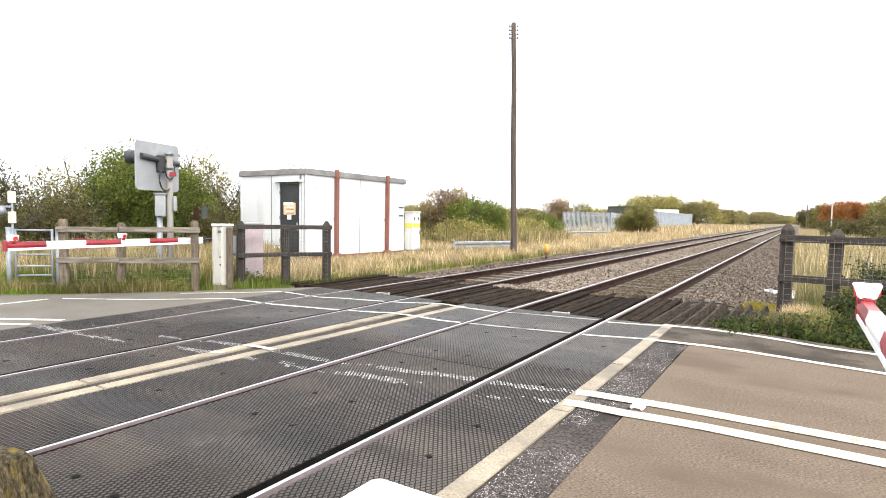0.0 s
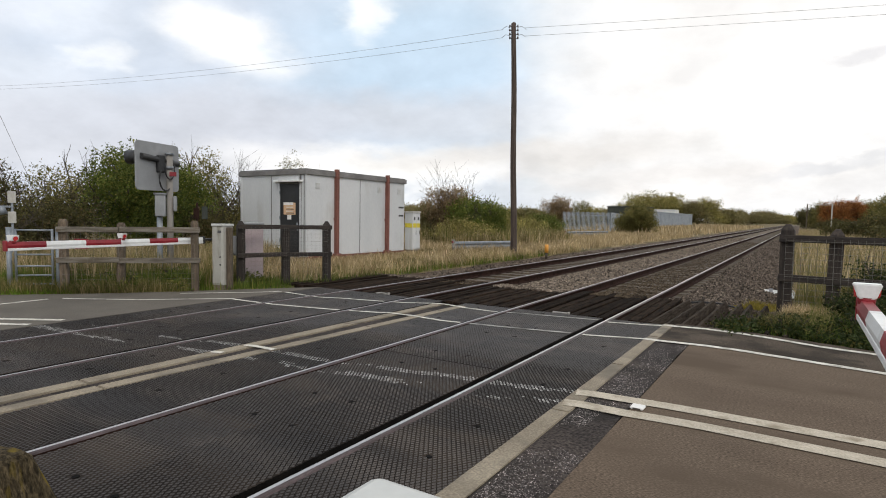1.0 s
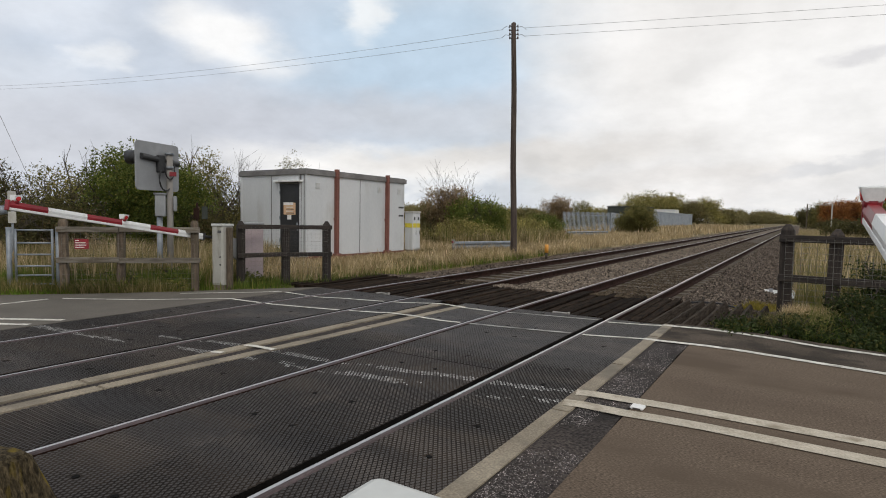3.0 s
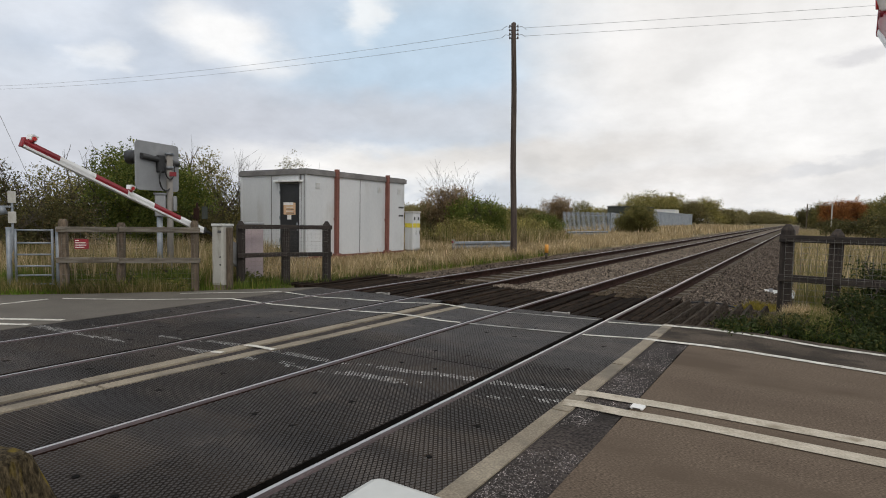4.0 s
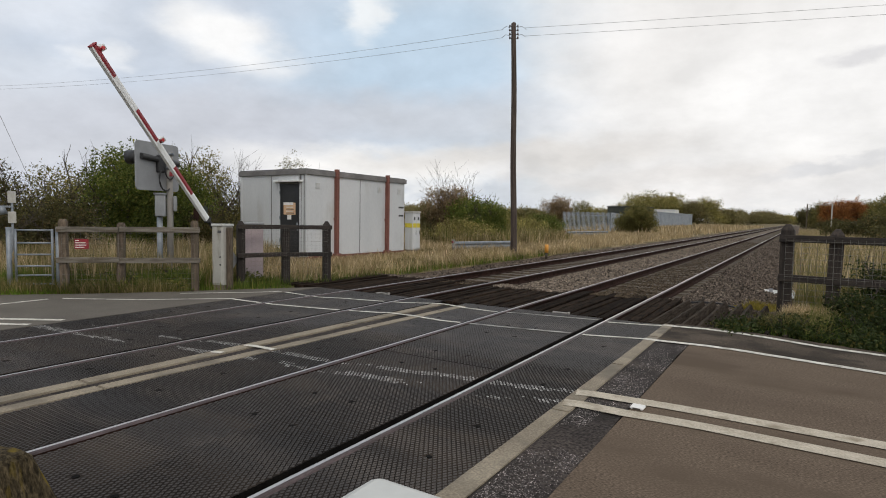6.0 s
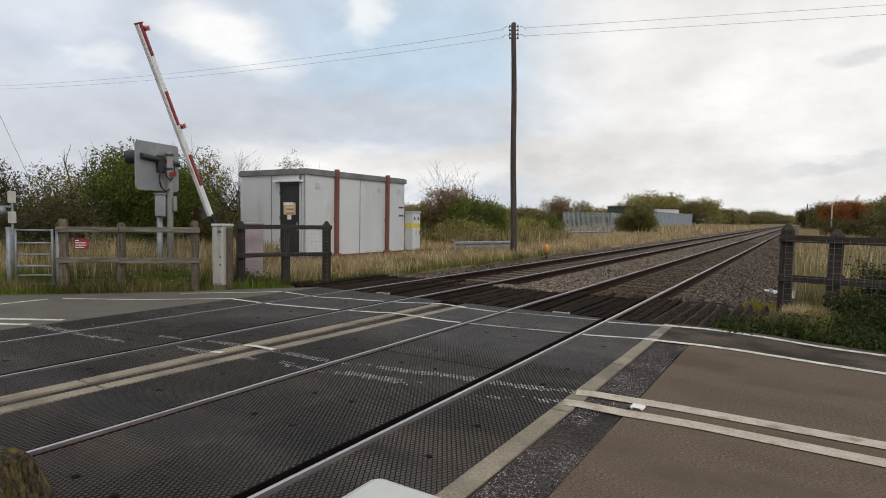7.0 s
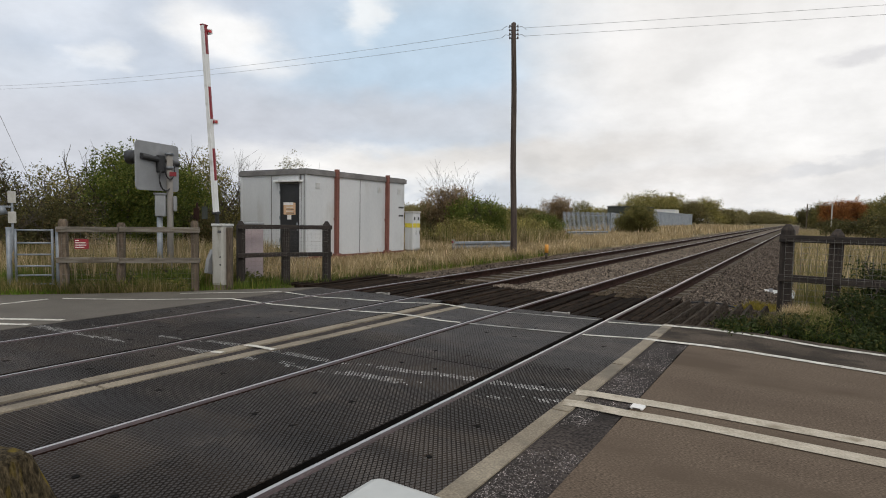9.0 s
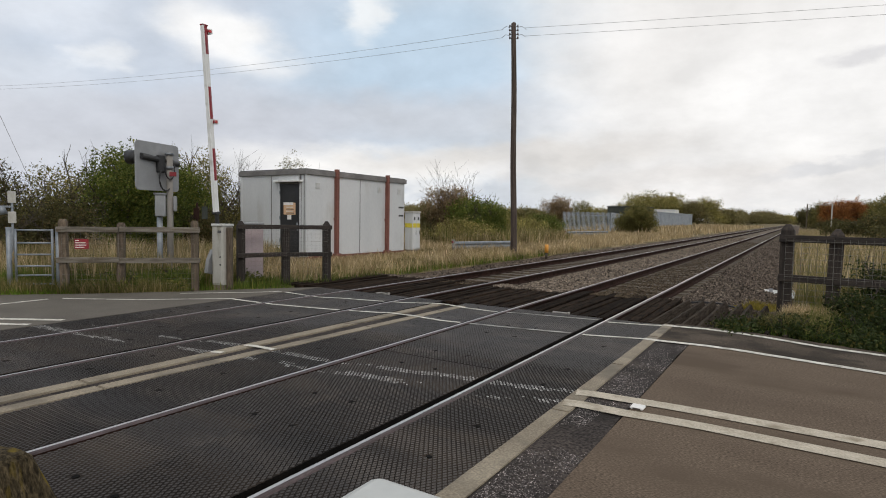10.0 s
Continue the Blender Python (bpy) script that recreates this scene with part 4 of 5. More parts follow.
def crossing_barrier(label, place, turn, cab_x, cab_y, PIVOT_Z, CAB_HALF):
    """A barrier whose arm reaches along its own -y; its cabinet stands to the side of the pivot."""
    thing_ = thing("crossing_barrier", pose(*place, 0, 0, 0, turn), label, "barrier", group="crossing barriers")

    def cab(name, lo, hi, bev, mat, parent=None, lab=""):
        return part(name, box((lo[0] + cab_x, lo[1] + cab_y, lo[2]), (hi[0] + cab_x, hi[1] + cab_y, hi[2]), bev), M[mat], parent or thing_, lab)
    body = cab("cabinet", (-CAB_HALF, -0.14, 0.06), (CAB_HALF, 0.14, 1.18), 0.012, "off_white", None, "stained white sheet-steel cabinet")
    cab("lid", (-CAB_HALF - 0.015, -0.155, 1.18), (CAB_HALF + 0.015, 0.155, 1.225), 0.009, "lid")
    cab("plinth", (-CAB_HALF + 0.02, -0.13, -0.06), (CAB_HALF - 0.02, 0.13, 0.06), 0.0, "concrete")
    cab("door", (-CAB_HALF + 0.015, -0.152, 0.09), (CAB_HALF - 0.015, -0.139, 1.15), 0.006, "off_white", body)
    cab("label_plate", (0.02, -0.157, 1.05), (0.10, -0.1525, 1.10), 0.0, "ink", body)
    for z in (0.60, 0.45):
        part("lock", tube((cab_x + 0.08, cab_y - 0.165, z), (cab_x + 0.08, cab_y - 0.15, z), 0.015), M["black"], body)
    side = 1 if cab_x > 0 else -1
    part("shaft", tube((0, 0, PIVOT_Z), (cab_x - side * 0.2, 0, PIVOT_Z), 0.04, 0.04, 12), M["galv"], thing_)
    # the arm, built along +x from its pivot
    arm = part("barrier_arm", box((-0.12, -0.035, -0.022), (0.45, 0.035, 0.022), 0.008), M["black"], thing_, "red and white striped barrier arm")
    bands = [(0.42, 1.04, "w"), (1.04, 1.65, "r"), (1.65, 2.20, "w"), (2.20, 2.80, "r"), (2.80, 3.39, "w"), (3.39, ARM_L, "r")]
    for x0, x1, c in bands:
        bm = bmesh.new()
        prof = []
        for x in (x0, x1):
            t = 0.044 + x * 0.001
            prof.append([bm.verts.new((x, s * 0.03 * k, z)) for s, k, z in ((-1, 1, -0.034), (1, 1, -0.034), (1, 1.2, 0.0), (1, 0.8, t), (-1, 0.8, t), (-1, 1.2, 0.0))])
        for i in range(6):
            bm.faces.new((prof[0][i], prof[0][(i + 1) % 6], prof[1][(i + 1) % 6], prof[1][i]))
        bm.faces.new(list(reversed(prof[0])))
        bm.faces.new(prof[1])
        bmesh.ops.recalc_face_normals(bm, faces=list(bm.faces))
        part("band", bm, M["white"] if c == "w" else M["red"], arm, "white band" if c == "w" else "red band")
    part("lower_trim", box((0.42, -0.034, -0.070), (ARM_L, 0.034, -0.035), 0.006), M["white"], arm, "white lower edge strip")
    part("side_trim", box((2.80, -0.041, 0.012), (ARM_L - 0.25, -0.030, 0.024)), M["white"], arm)
    part("end_cap", box((ARM_L, -0.038, -0.075), (ARM_L + 0.025, 0.038, 0.066), 0.01), M["red"], arm)
    part("collar", box((0.39, -0.045, -0.075), (0.435, 0.045, 0.06), 0.008), M["black"], arm)
    for x in (2.14, ARM_L - 0.10):
        b = prism([(-0.040, 0.060), (0.040, 0.060), (0.066, 0.140), (-0.066, 0.140)], x - 0.03, x + 0.06)
        b.transform(Matrix(((0, 1, 0, 0), (-1, 0, 0, 0), (0, 0, 1, 0), (0, 0, 0, 1))))
        bmesh.ops.recalc_face_normals(b, faces=list(b.faces))
        bmesh.ops.bevel(b, geom=list(b.edges), offset=0.006, segments=2, affect="EDGES")
        part("lamp", b, M["white"], arm, "white hooded boom lamp")
        for s in (-1, 1):
            part("lens", tube((x + 0.015, s * 0.034, 0.096), (x + 0.015, s * 0.058, 0.094), 0.034, 0.029, 14), M["red_glass"], arm, "red lamp lens")
        part("bracket", tube((x + 0.015, 0, 0.03), (x + 0.015, 0, 0.07), 0.04, 0.045, 12), M["red"], arm)
    part("tail", box((-0.60, -0.02, -0.05), (-0.10, 0.02, 0.05), 0.012), M["grey_paint"], arm)
    b = bmesh.new()
    prism([(-0.70, -0.40), (-0.76, -0.22), (-0.74, 0.06), (-0.30, 0.05), (-0.28, -0.20), (-0.46, -0.33)], -0.04, 0.04, b)
    part("counterweight", b, M["grey_paint"], arm, "grey counterweight plate")
    cable = [(0, -0.05, PIVOT_Z), (0.01, -0.10, PIVOT_Z - 0.15), (0.02, -0.11, 0.6), (0.04, -0.08, 0.3), (0.06, -0.04, -0.02)]
    part("cable", path_tube(cable, 0.012), M["black"], thing_)
    return arm


def build_barriers():
    far = crossing_barrier("red and white barrier with stained white cabinet, far verge", FAR_PLACE, FAR_TURN, 0.245, -0.16, FAR_Z, 0.125)
    near = crossing_barrier("red and white barrier with white cabinet, near road", NEAR_PLACE, NEAR_TURN, 0.424, -0.238, NEAR_Z, 0.14)
    return far, near


# ---------------------------------------------------------------- fences
def pointed_post(w, h, sink=0.2, tip=0.10, flat=0.35):
    bm = bmesh.new()
    rings = []
    for z, k in ((-sink, 1.0), (h - tip, 1.0), (h, flat)):
        rings.append([bm.verts.new((sx * w / 2 * k, sy * w / 2 * k, z)) for sx, sy in ((-1, -1), (1, -1), (1, 1), (-1, 1))])
    for a, c in zip(rings[:-1], rings[1:]):
        for i in range(4):
            bm.faces.new((a[i], a[(i + 1) % 4], c[(i + 1) % 4], c[i]))
    bm.faces.new(rings[-1])
    bm.faces.new(list(reversed(rings[0])))
    bmesh.ops.bevel(bm, geom=list(bm.edges), offset=0.008, segments=1, affect="EDGES")
    return bm


def wire_mesh(a, c, z0, z1, step, r, bm):
    """Square wire netting between two points of the plan."""
    a, c = Vector((*a, 0)), Vector((*c, 0))
    n = max(1, int((c - a).length / step))
    for i in range(n + 1):
        p = a.lerp(c, i / n)
        tube((p.x, p.y, z0), (p.x, p.y, z1), r, r, 3, bm)
    for i in range(int((z1 - z0) / step) + 1):
        z = z0 + i * step
        tube((a.x, a.y, z), (c.x, c.y, z), r, r, 3, bm)
    return bm


def rail_fence(label, points, heights, rails, mat, post_w=0.13, rail_h=0.10, rail_d=0.05, side=1, mesh=None, wire_r=0.0012, tip=0.10, flat=0.35):
    """Posts at the points, rails at the given heights on one side, netting where given."""
    f = thing("timber_fence", pose(*points[0], 0), label, "fence")
    o = Vector(points[0])
    rng = random.Random(len(label))
    for (x, y), h in zip(points, heights):
        p = part("post", pointed_post(post_w, h, 0.2, tip, flat), mat, f)
        a = math.degrees(math.atan2(points[-1][1] - points[0][1], points[-1][0] - points[0][0]))
        p.matrix_basis = pose(x - o.x, y - o.y, -0.05, rng.uniform(-1, 1), rng.uniform(-1.5, 1.5), a)
    for k in range(len(points) - 1):
        a, c = Vector(points[k]) - o, Vector(points[k + 1]) - o
        d = c - a
        s = Vector((-d.y, d.x)).normalized() * (post_w / 2 + rail_d / 2) * side
        for z in rails:
            over0 = 0.10 if k == 0 else 0.0
            over1 = 0.10 if k == len(points) - 2 else 0.0
            bm = box((-over0, -rail_d / 2, -rail_h / 2), (d.length + over1 - 0.006, rail_d / 2, rail_h / 2), 0.008)
            r = part("fence_rail", bm, M["rail_grey"] if mat == M["timber_grey"] else M["rail_dark"], f)
            r.matrix_basis = pose(a.x + s.x, a.y + s.y, z + rng.uniform(-0.01, 0.01), 0, rng.uniform(-0.3, 0.3), math.degrees(math.atan2(d.y, d.x)))
    if mesh:
        z0, z1, step = mesh
        bm = bmesh.new()
        for k in range(len(points) - 1):
            a, c = Vector(points[k]) - o, Vector(points[k + 1]) - o
            d = c - a
            s = Vector((-d.y, d.x)).normalized() * (post_w / 2 + rail_d + 0.006) * side
            wire_mesh(a + s, c + s, z0, z1, step, wire_r, bm)
        part("wire_netting", bm, M["mesh_wire"], f, "square galvanised wire netting")
    return f


def build_fences():
    rail_fence("weathered grey timber post and rail fence beside the far road", [(-9.40, 6.37), (-10.24, 5.47), (-10.87, 4.84)], [1.33, 1.28, 1.33], [1.11, 0.56], M["timber_grey"],
               0.12, 0.095, 0.045, side=1, mesh=(0.05, 1.12, 0.09), tip=0.05, flat=0.7)
    rail_fence("dark creosoted timber fence with netting beside the track", [(-9.62, 7.55), (-9.30, 8.45), (-8.80, 9.17)], [1.33, 1.25, 1.34], [1.15, 0.57], M["timber_dark"],
               0.15, 0.09, 0.05, side=-1, mesh=(0.05, 1.16, 0.08))
    rail_fence("dark creosoted sleeper-post fence with netting at the field edge", [(-0.19, 11.25), (0.48, 11.2), (2.3, 11.1), (4.2, 11.0), (6.1, 10.9)], [1.45, 1.38, 1.4, 1.4, 1.4], [1.15, 0.50],
               M["timber_dark"], 0.20, 0.12, 0.06, side=-1, mesh=(0.02, 1.16, 0.10), wire_r=0.0028)
    p = thing("timber_post", pose(-9.175, 6.95, -0.05, 0, 0, 12), "short brown weathered timber post beside the barrier cabinet", "post")
    part("post", pointed_post(0.095, 1.21, 0.1, 0.02, 0.9), M["timber_grey"], p)
    p = thing("mossy_post", pose(-1.36, 0.44, 0.0, 0, 0, 8), "old lichen-covered timber post with a weathered top", "post")
    bm = pointed_post(0.26, 0.928, 0.2, 0.22, 0.52)
    bmesh.ops.subdivide_edges(bm, edges=list(bm.edges), cuts=5, use_grid_fill=True)
    for v in bm.verts:
        v.co += Vector((noise.noise(v.co * 9), noise.noise(v.co * 9 + Vector((5, 0, 0))), noise.noise(v.co * 14) * 0.8)) * 0.009
    part("post", bm, M["post_moss"], p)
    # field gate
    g = thing("field_gate", pose(-10.93, 4.77, 0.0, 0, 0, 227), "galvanised tubular steel gate closed beside the fence", "gate")
    for x in (0.0, 0.74):
        part("gate_post", tube((x, 0, -0.2), (x, 0, 1.13), 0.04, 0.04, 14), M["galv"], g)
    part("gate_frame", tube((0.09, 0, 0.13), (0.09, 0, 1.10), 0.02), M["galv"], g)
    part("gate_frame", tube((0.64, 0, 0.13), (0.64, 0, 1.10), 0.02), M["galv"], g)
    for z in (0.15, 0.30, 0.46, 0.66, 0.86, 1.08):
        part("bar", tube((0.09, 0, z), (0.64, 0, z), 0.016), M["galv"], g)
    # red notice on the fence
    s = thing("red_notice", pose(-10.665, 5.075, 0.86, 0, 0, 45.5), "small red notice board with unreadable white lines", "sign")
    part("board", box((-0.12, -0.115, -0.10), (0.10, -0.10, 0.08), 0.004), M["red"], s)
    for i, wdt in enumerate((0.06, 0.16, 0.17, 0.14)):
        part("text_bar", box((-0.105, -0.118, 0.045 - i * 0.04), (-0.105 + wdt, -0.1155, 0.058 - i * 0.04)), M["paper"], s)


# ---------------------------------------------------------------- road signal, pole, wires
def build_signal():
    s = thing("road_signal", pose(-11.01, 6.90, 0.0, 0, 0, 0), "grey-backed road traffic signal on a galvanised post", "traffic signal")
    part("post", tube((0, 0, -0.2), (0, 0, 2.66), 0.061, 0.061, 18), M["post_grey"], s)
    turn = pose(0, 0, 0, 0, 0, 106)
    outline = []
    for cx, cz, a0 in ((0.30, 2.74, 0), (-0.68, 2.74, 90), (-0.68, 1.94, 180), (0.30, 1.94, 270)):
        outline += [(cx + 0.08 * math.cos(radians(a0 + k * 22.5)), cz + 0.08 * math.sin(radians(a0 + k * 22.5))) for k in range(5)]
    b = prism(outline, 0.11, 0.135)
    b.transform(turn)
    board = part("backboard", b, M["grey_paint"], s, "plain grey back of the signal board")
    part("crossbar", tube(turn @ Vector((-0.66, 0.08, 2.52)), turn @ Vector((0.32, 0.08, 2.44)), 0.06, 0.06, 14), M["black"], board, "black lamp crossbar")
    part("lamp_housing", tube(turn @ Vector((-0.60, 0.14, 2.50)), turn @ Vector((-0.60, 0.42, 2.50)), 0.13, 0.14, 16), M["black"], board)
    part("lamp_housing", tube(turn @ Vector((0.20, 0.14, 2.50)), turn @ Vector((0.20, 0.42, 2.50)), 0.13, 0.14, 16), M["black"], board)
    part("lamp_housing", box((-0.26, 0.02, 2.22), (-0.08, 0.11, 2.58), 0.03, None, turn), M["black"], board)
    for z in (2.34, 2.62):
        part("clamp", tube((0, 0, z - 0.025), (0, 0, z + 0.025), 0.085, 0.085, 16), M["galv"], s)
    loop = [turn @ Vector((-0.14 + 0.17 * math.cos(a), -0.03, 2.10 + 0.24 * math.sin(a))) for a in [math.pi * 0.75 + i * math.pi * 1.4 / 12 for i in range(13)]]
    part("cable", path_tube(loop, 0.016), M["black"], s, "black looped cable")
    loop = [turn @ Vector((-0.06 + 0.13 * math.cos(a), -0.06, 2.30 + 0.20 * math.sin(a))) for a in [math.pi * 0.8 + i * math.pi * 1.4 / 12 for i in range(13)]]
    part("cable", path_tube(loop, 0.014), M["black"], s, "black looped cable")
    part("tag", box((0.01, -0.12, 2.16), (0.14, -0.09, 2.25), 0.004, None, pose(0, 0, 0, 0, 0, 50)), M["red"], s, "small red tag")
    bx = part("junction_box", box((-0.27, -0.10, 1.34), (-0.07, 0.04, 1.78), 0.02, None, pose(0, 0, 0, 0, 0, 50)), M["grey_paint"], s)
    part("hood", box((-0.29, -0.12, 1.78), (-0.05, 0.06, 1.82), 0.01, None, pose(0, 0, 0, 0, 0, 50)), M["grey_paint"], bx)
    part("junction_box", box((0.07, -0.08, 1.45), (0.13, 0.06, 1.76), 0.02, None, pose(0, 0, 0, 0, 0, 50)), M["grey_paint"], s)
    part("conduit", tube((-0.14, -0.14, -0.1), (-0.14, -0.14, 1.33), 0.055, 0.055, 12), M["galv"], s)


def telegraph_pole(x, y, h, turn, label, lean=0.0):
    p = thing("telegraph_pole", Matrix.Translation((x, y, 0)) @ Matrix.Rotation(radians(lean), 4, Vector((0.53, -0.85, 0))) @ pose(0, 0, 0, 0, 0, turn), label, "telegraph pole", group="telegraph poles")
    bm = bmesh.new()
    n, rings = 16, []
    for i in range(13):
        z = -0.3 + (h + 0.3) * i / 12
        r = 0.125 - 0.035 * i / 12
        rings.append([bm.verts.new((r * math.cos(2 * math.pi * k / n) + 0.012 * math.sin(i * 0.9), r * math.sin(2 * math.pi * k / n), z)) for k in range(n)])
    top = bm.verts.new((0, 0, h + 0.06))
    for a, c in zip(rings[:-1], rings[1:]):
        for k in range(n):
            bm.faces.new((a[k], a[(k + 1) % n], c[(k + 1) % n], c[k])).smooth = True
    for k in range(n):
        bm.faces.new((rings[-1][k], rings[-1][(k + 1) % n], top))
    part("shaft", bm, M["pole_wood"], p)
    for i in range(4):
        z = h - 0.14 - i * 0.145
        for s in (-1, 1):
            ins = part("insulator", tube((s * 0.15, 0, z), (s * 0.15, 0, z + 0.09), 0.034, 0.022, 10), M["ceramic"], p)
            part("pin", tube((s * 0.08, 0, z + 0.02), (s * 0.15, 0, z + 0.02), 0.011, 0.011, 6), M["rust"], ins)
    return p


def wire(p0, p1, sag, r, label):
    p0, p1 = Vector(p0), Vector(p1)
    pts = [p0.lerp(p1, i / 24) - Vector((0, 0, sag * 4 * (i / 24) * (1 - i / 24))) for i in range(25)]
    return tagged(part("overhead_wire", path_tube(pts, r, 6), M["wire"]), label, "wire", group="overhead wires")


def build_poles():
    telegraph_pole(-9.325, 19.89, 8.75, 32, "tall weathered wooden telegraph pole with small insulators", 1.2)
    telegraph_pole(*LEFT_POLE, 8.75, 40, "tall weathered wooden telegraph pole beyond the far road")
    telegraph_pole(*RIGHT_POLE, 10.3, 25, "tall weathered wooden telegraph pole by the field")
    for dz in (0.0, -0.30):
        a, c, d = Vector((-9.48, 19.8, 8.52 + dz)), Vector((*LEFT_POLE, 8.62 + dz * 0.6)), Vector((*RIGHT_POLE, 9.75 + dz * 1.2))
        wire(a + Vector((-0.35, -0.2, 0)), c, 0.35, 0.0052, "thin dark overhead wire strung between poles")
        wire(a + Vector((0.35, 0.15, 0.05)), d, 0.12, 0.0052, "thin dark overhead wire strung between poles")
        for s in (-1, 1):
            pts = [a + Vector((s * 0.14, s * 0.07, 0.08)), a + Vector((s * 0.26, s * 0.13, 0.12)), a + Vector((s * 0.35, s * 0.16, 0.06)), a + Vector((s * 0.42, s * 0.2, 0.0))]
            tagged(part("jumper_wire", path_tube(pts, 0.008, 6), M["wire"]), "short dark jumper wire at the pole head", "wire", group="overhead wires")
    lp = Vector((*LEFT_POLE, 8.3))
    wire(lp, lp + Vector((2.6, 2.2, -8.35)), 0.0, 0.012, "taut steel stay wire of a telegraph pole")


# ---------------------------------------------------------------- distance
def build_distance():
    # crash barrier lengths
    for x, y, L, turn in ((-12.1, 20.1, 3.2, 66), (-16.2, 44.5, 7.0, 78)):
        g = thing("crash_barrier", pose(x, y, -0.30, 0, 0, turn), "galvanised steel crash barrier among the grass", "crash barrier", group="crash barriers")
        prof = [(0.0, 0.38), (0.05, 0.42), (0.05, 0.48), (0.0, 0.53), (0.0, 0.57), (0.05, 0.62), (0.05, 0.68), (0.0, 0.72), (-0.012, 0.72), (0.035, 0.67), (0.035, 0.63), (-0.012, 0.58), (-0.012, 0.52), (0.035, 0.47), (0.035, 0.43), (-0.012, 0.38)]
        b = prism(prof, 0, L)
        b.transform(pose(0, 0, 0, 0, 0, -90))
        part("beam", b, M["galv"], g)
        for i in range(int(L / 1.6) + 1):
            part("post", box((0.1 + i * 1.6, 0.02, -0.1), (0.22 + i * 1.6, 0.12, 0.70), 0.006), M["galv"], g)
        part("end_marker", box((-0.1, -0.06, 0.30), (0.0, 0.08, 0.80), 0.02), M["line_dull"], g, "dirty white end marker with red marks")
        part("end_marker", box((-0.104, -0.05, 0.66), (-0.101, 0.07, 0.74)), M["red"], g)
    mk = thing("cable_marker", pose(-8.1, 20.2, -0.05), "short orange cable marker post in the grass", "marker post")
    part("post", tube((0, 0, -0.05), (0, 0, 0.2), 0.05, 0.05, 12), M["timber_grey"], mk)
    part("cap", tube((0, 0, 0.19), (0, 0, 0.50), 0.075, 0.07, 14), M["orange"], mk)
    # palisade compounds
    for pts, h in (([(-22.4, 60.5), (-18.4, 65.0)], 2.35), ([(-18.4, 65.0), (-23.5, 92)], 2.35)):
        a, c = Vector(pts[0]), Vector(pts[1])
        f = thing("palisade_fence", pose(a.x, a.y, -0.05), "grey steel palisade fence round a compound", "fence", group="palisade fences")
        d = c - a
        ang = math.degrees(math.atan2(d.y, d.x))
        n = int(d.length / 0.155)
        me = bpy.data.meshes.new("pale")
        b = box((-0.036, -0.012, 0.05), (0.036, 0.012, h - 0.1))
        top = [v for v in b.verts if v.co.z > h - 0.2]
        ctr = b.verts.new((0, 0, h))
        for v, u in ((top[0], top[1]), (top[1], top[3]), (top[3], top[2]), (top[2], top[0])):
            try:
                b.faces.new((v, u, ctr))
            except ValueError:
                pass
        b.to_mesh(me)
        b.free()
        me.materials.append(M["palisade"])
        for i in range(n + 1):
            p = d * (i / n)
            piece("pale", me, f, pose(p.x, p.y, 0, 0, 0, ang))
        for z in (0.45, h - 0.4):
            r = part("crossrail", box((0, 0.013, z - 0.03), (d.length, 0.05, z + 0.03)), M["palisade"], f)
            r.matrix_basis = pose(0, 0, 0, 0, 0, ang)
    def shed(x, y, sx, sy, h, turn, wall, roofm, label):
        s = thing("equipment_building", pose(x, y, -0.1, 0, 0, turn), label, "building", group="far trackside buildings")
        part("wall", box((-sx / 2, -sy / 2, 0), (sx / 2, sy / 2, h), 0.02), wall, s)
        part("roof", box((-sx / 2 - 0.1, -sy / 2 - 0.1, h), (sx / 2 + 0.1, sy / 2 + 0.1, h + 0.18), 0.02), roofm, s)
        n = int(sy / 1.2)
        for i in range(n + 1):
            part("rib", box((sx / 2, -sy / 2 + i * sy / n - 0.04, 0.1), (sx / 2 + 0.05, -sy / 2 + i * sy / n + 0.04, h - 0.05)), wall, s)
    shed(-25.2, 101, 6, 7, 3.7, 0, M["far_wall"], M["far_wall"], "dark low trackside building behind palisade fencing")
    shed(-25.5, 127, 6, 44, 3.0, 0, M["palisade"], M["palisade"], "long grey ribbed trackside building")
    shed(-30.5, 160, 5, 6, 4.3, 0, M["white"], M["white"], "pale trackside building behind the grey one")
    # clearance frame over a farm track
    fr = thing("height_frame", pose(0.75, 115, -0.1), "slender pale goalpost height frame over a farm track", "frame")
    part("post", box((-0.09, -0.09, 0), (0.09, 0.09, 4.75), 0.01), M["timber_grey"], fr)
    part("post", box((3.41, -0.09, 0), (3.59, 0.09, 4.9), 0.01), M["off_white"], fr)
    part("crossbar", box((0, -0.05, 4.56), (3.41, 0.05, 4.68), 0.01), M["off_white"], fr)
    # small white signs by the far hedge
    sg = thing("small_sign", pose(-13.9, 5.215, -0.05), "small white sign plates on a thin post by the hedge", "sign")
    part("post", tube((0, 0, -0.1), (0, 0, 1.86), 0.022, 0.022, 10), M["galv"], sg)
    part("plate", box((-0.07, -0.05, 1.20), (0.07, -0.03, 1.44), 0.006, None, pose(0, 0, 0, 0, 0, 65)), M["off_white"], sg)
    part("plate", box((-0.07, -0.05, 1.62), (0.07, -0.03, 1.86), 0.006, None, pose(0, 0, 0, 0, 0, 65)), M["off_white"], sg)
    part("bracket", box((-0.20, -0.045, 1.52), (0.0, -0.02, 1.56), 0.004, None, pose(0, 0, 0, 0, 0, 65)), M["galv"], sg)
    part("lamp", tube((-0.06, -0.17, 1.55), (-0.04, -0.14, 1.38), 0.045, 0.085, 14), M["galv"], sg, "small grey hooded lamp")
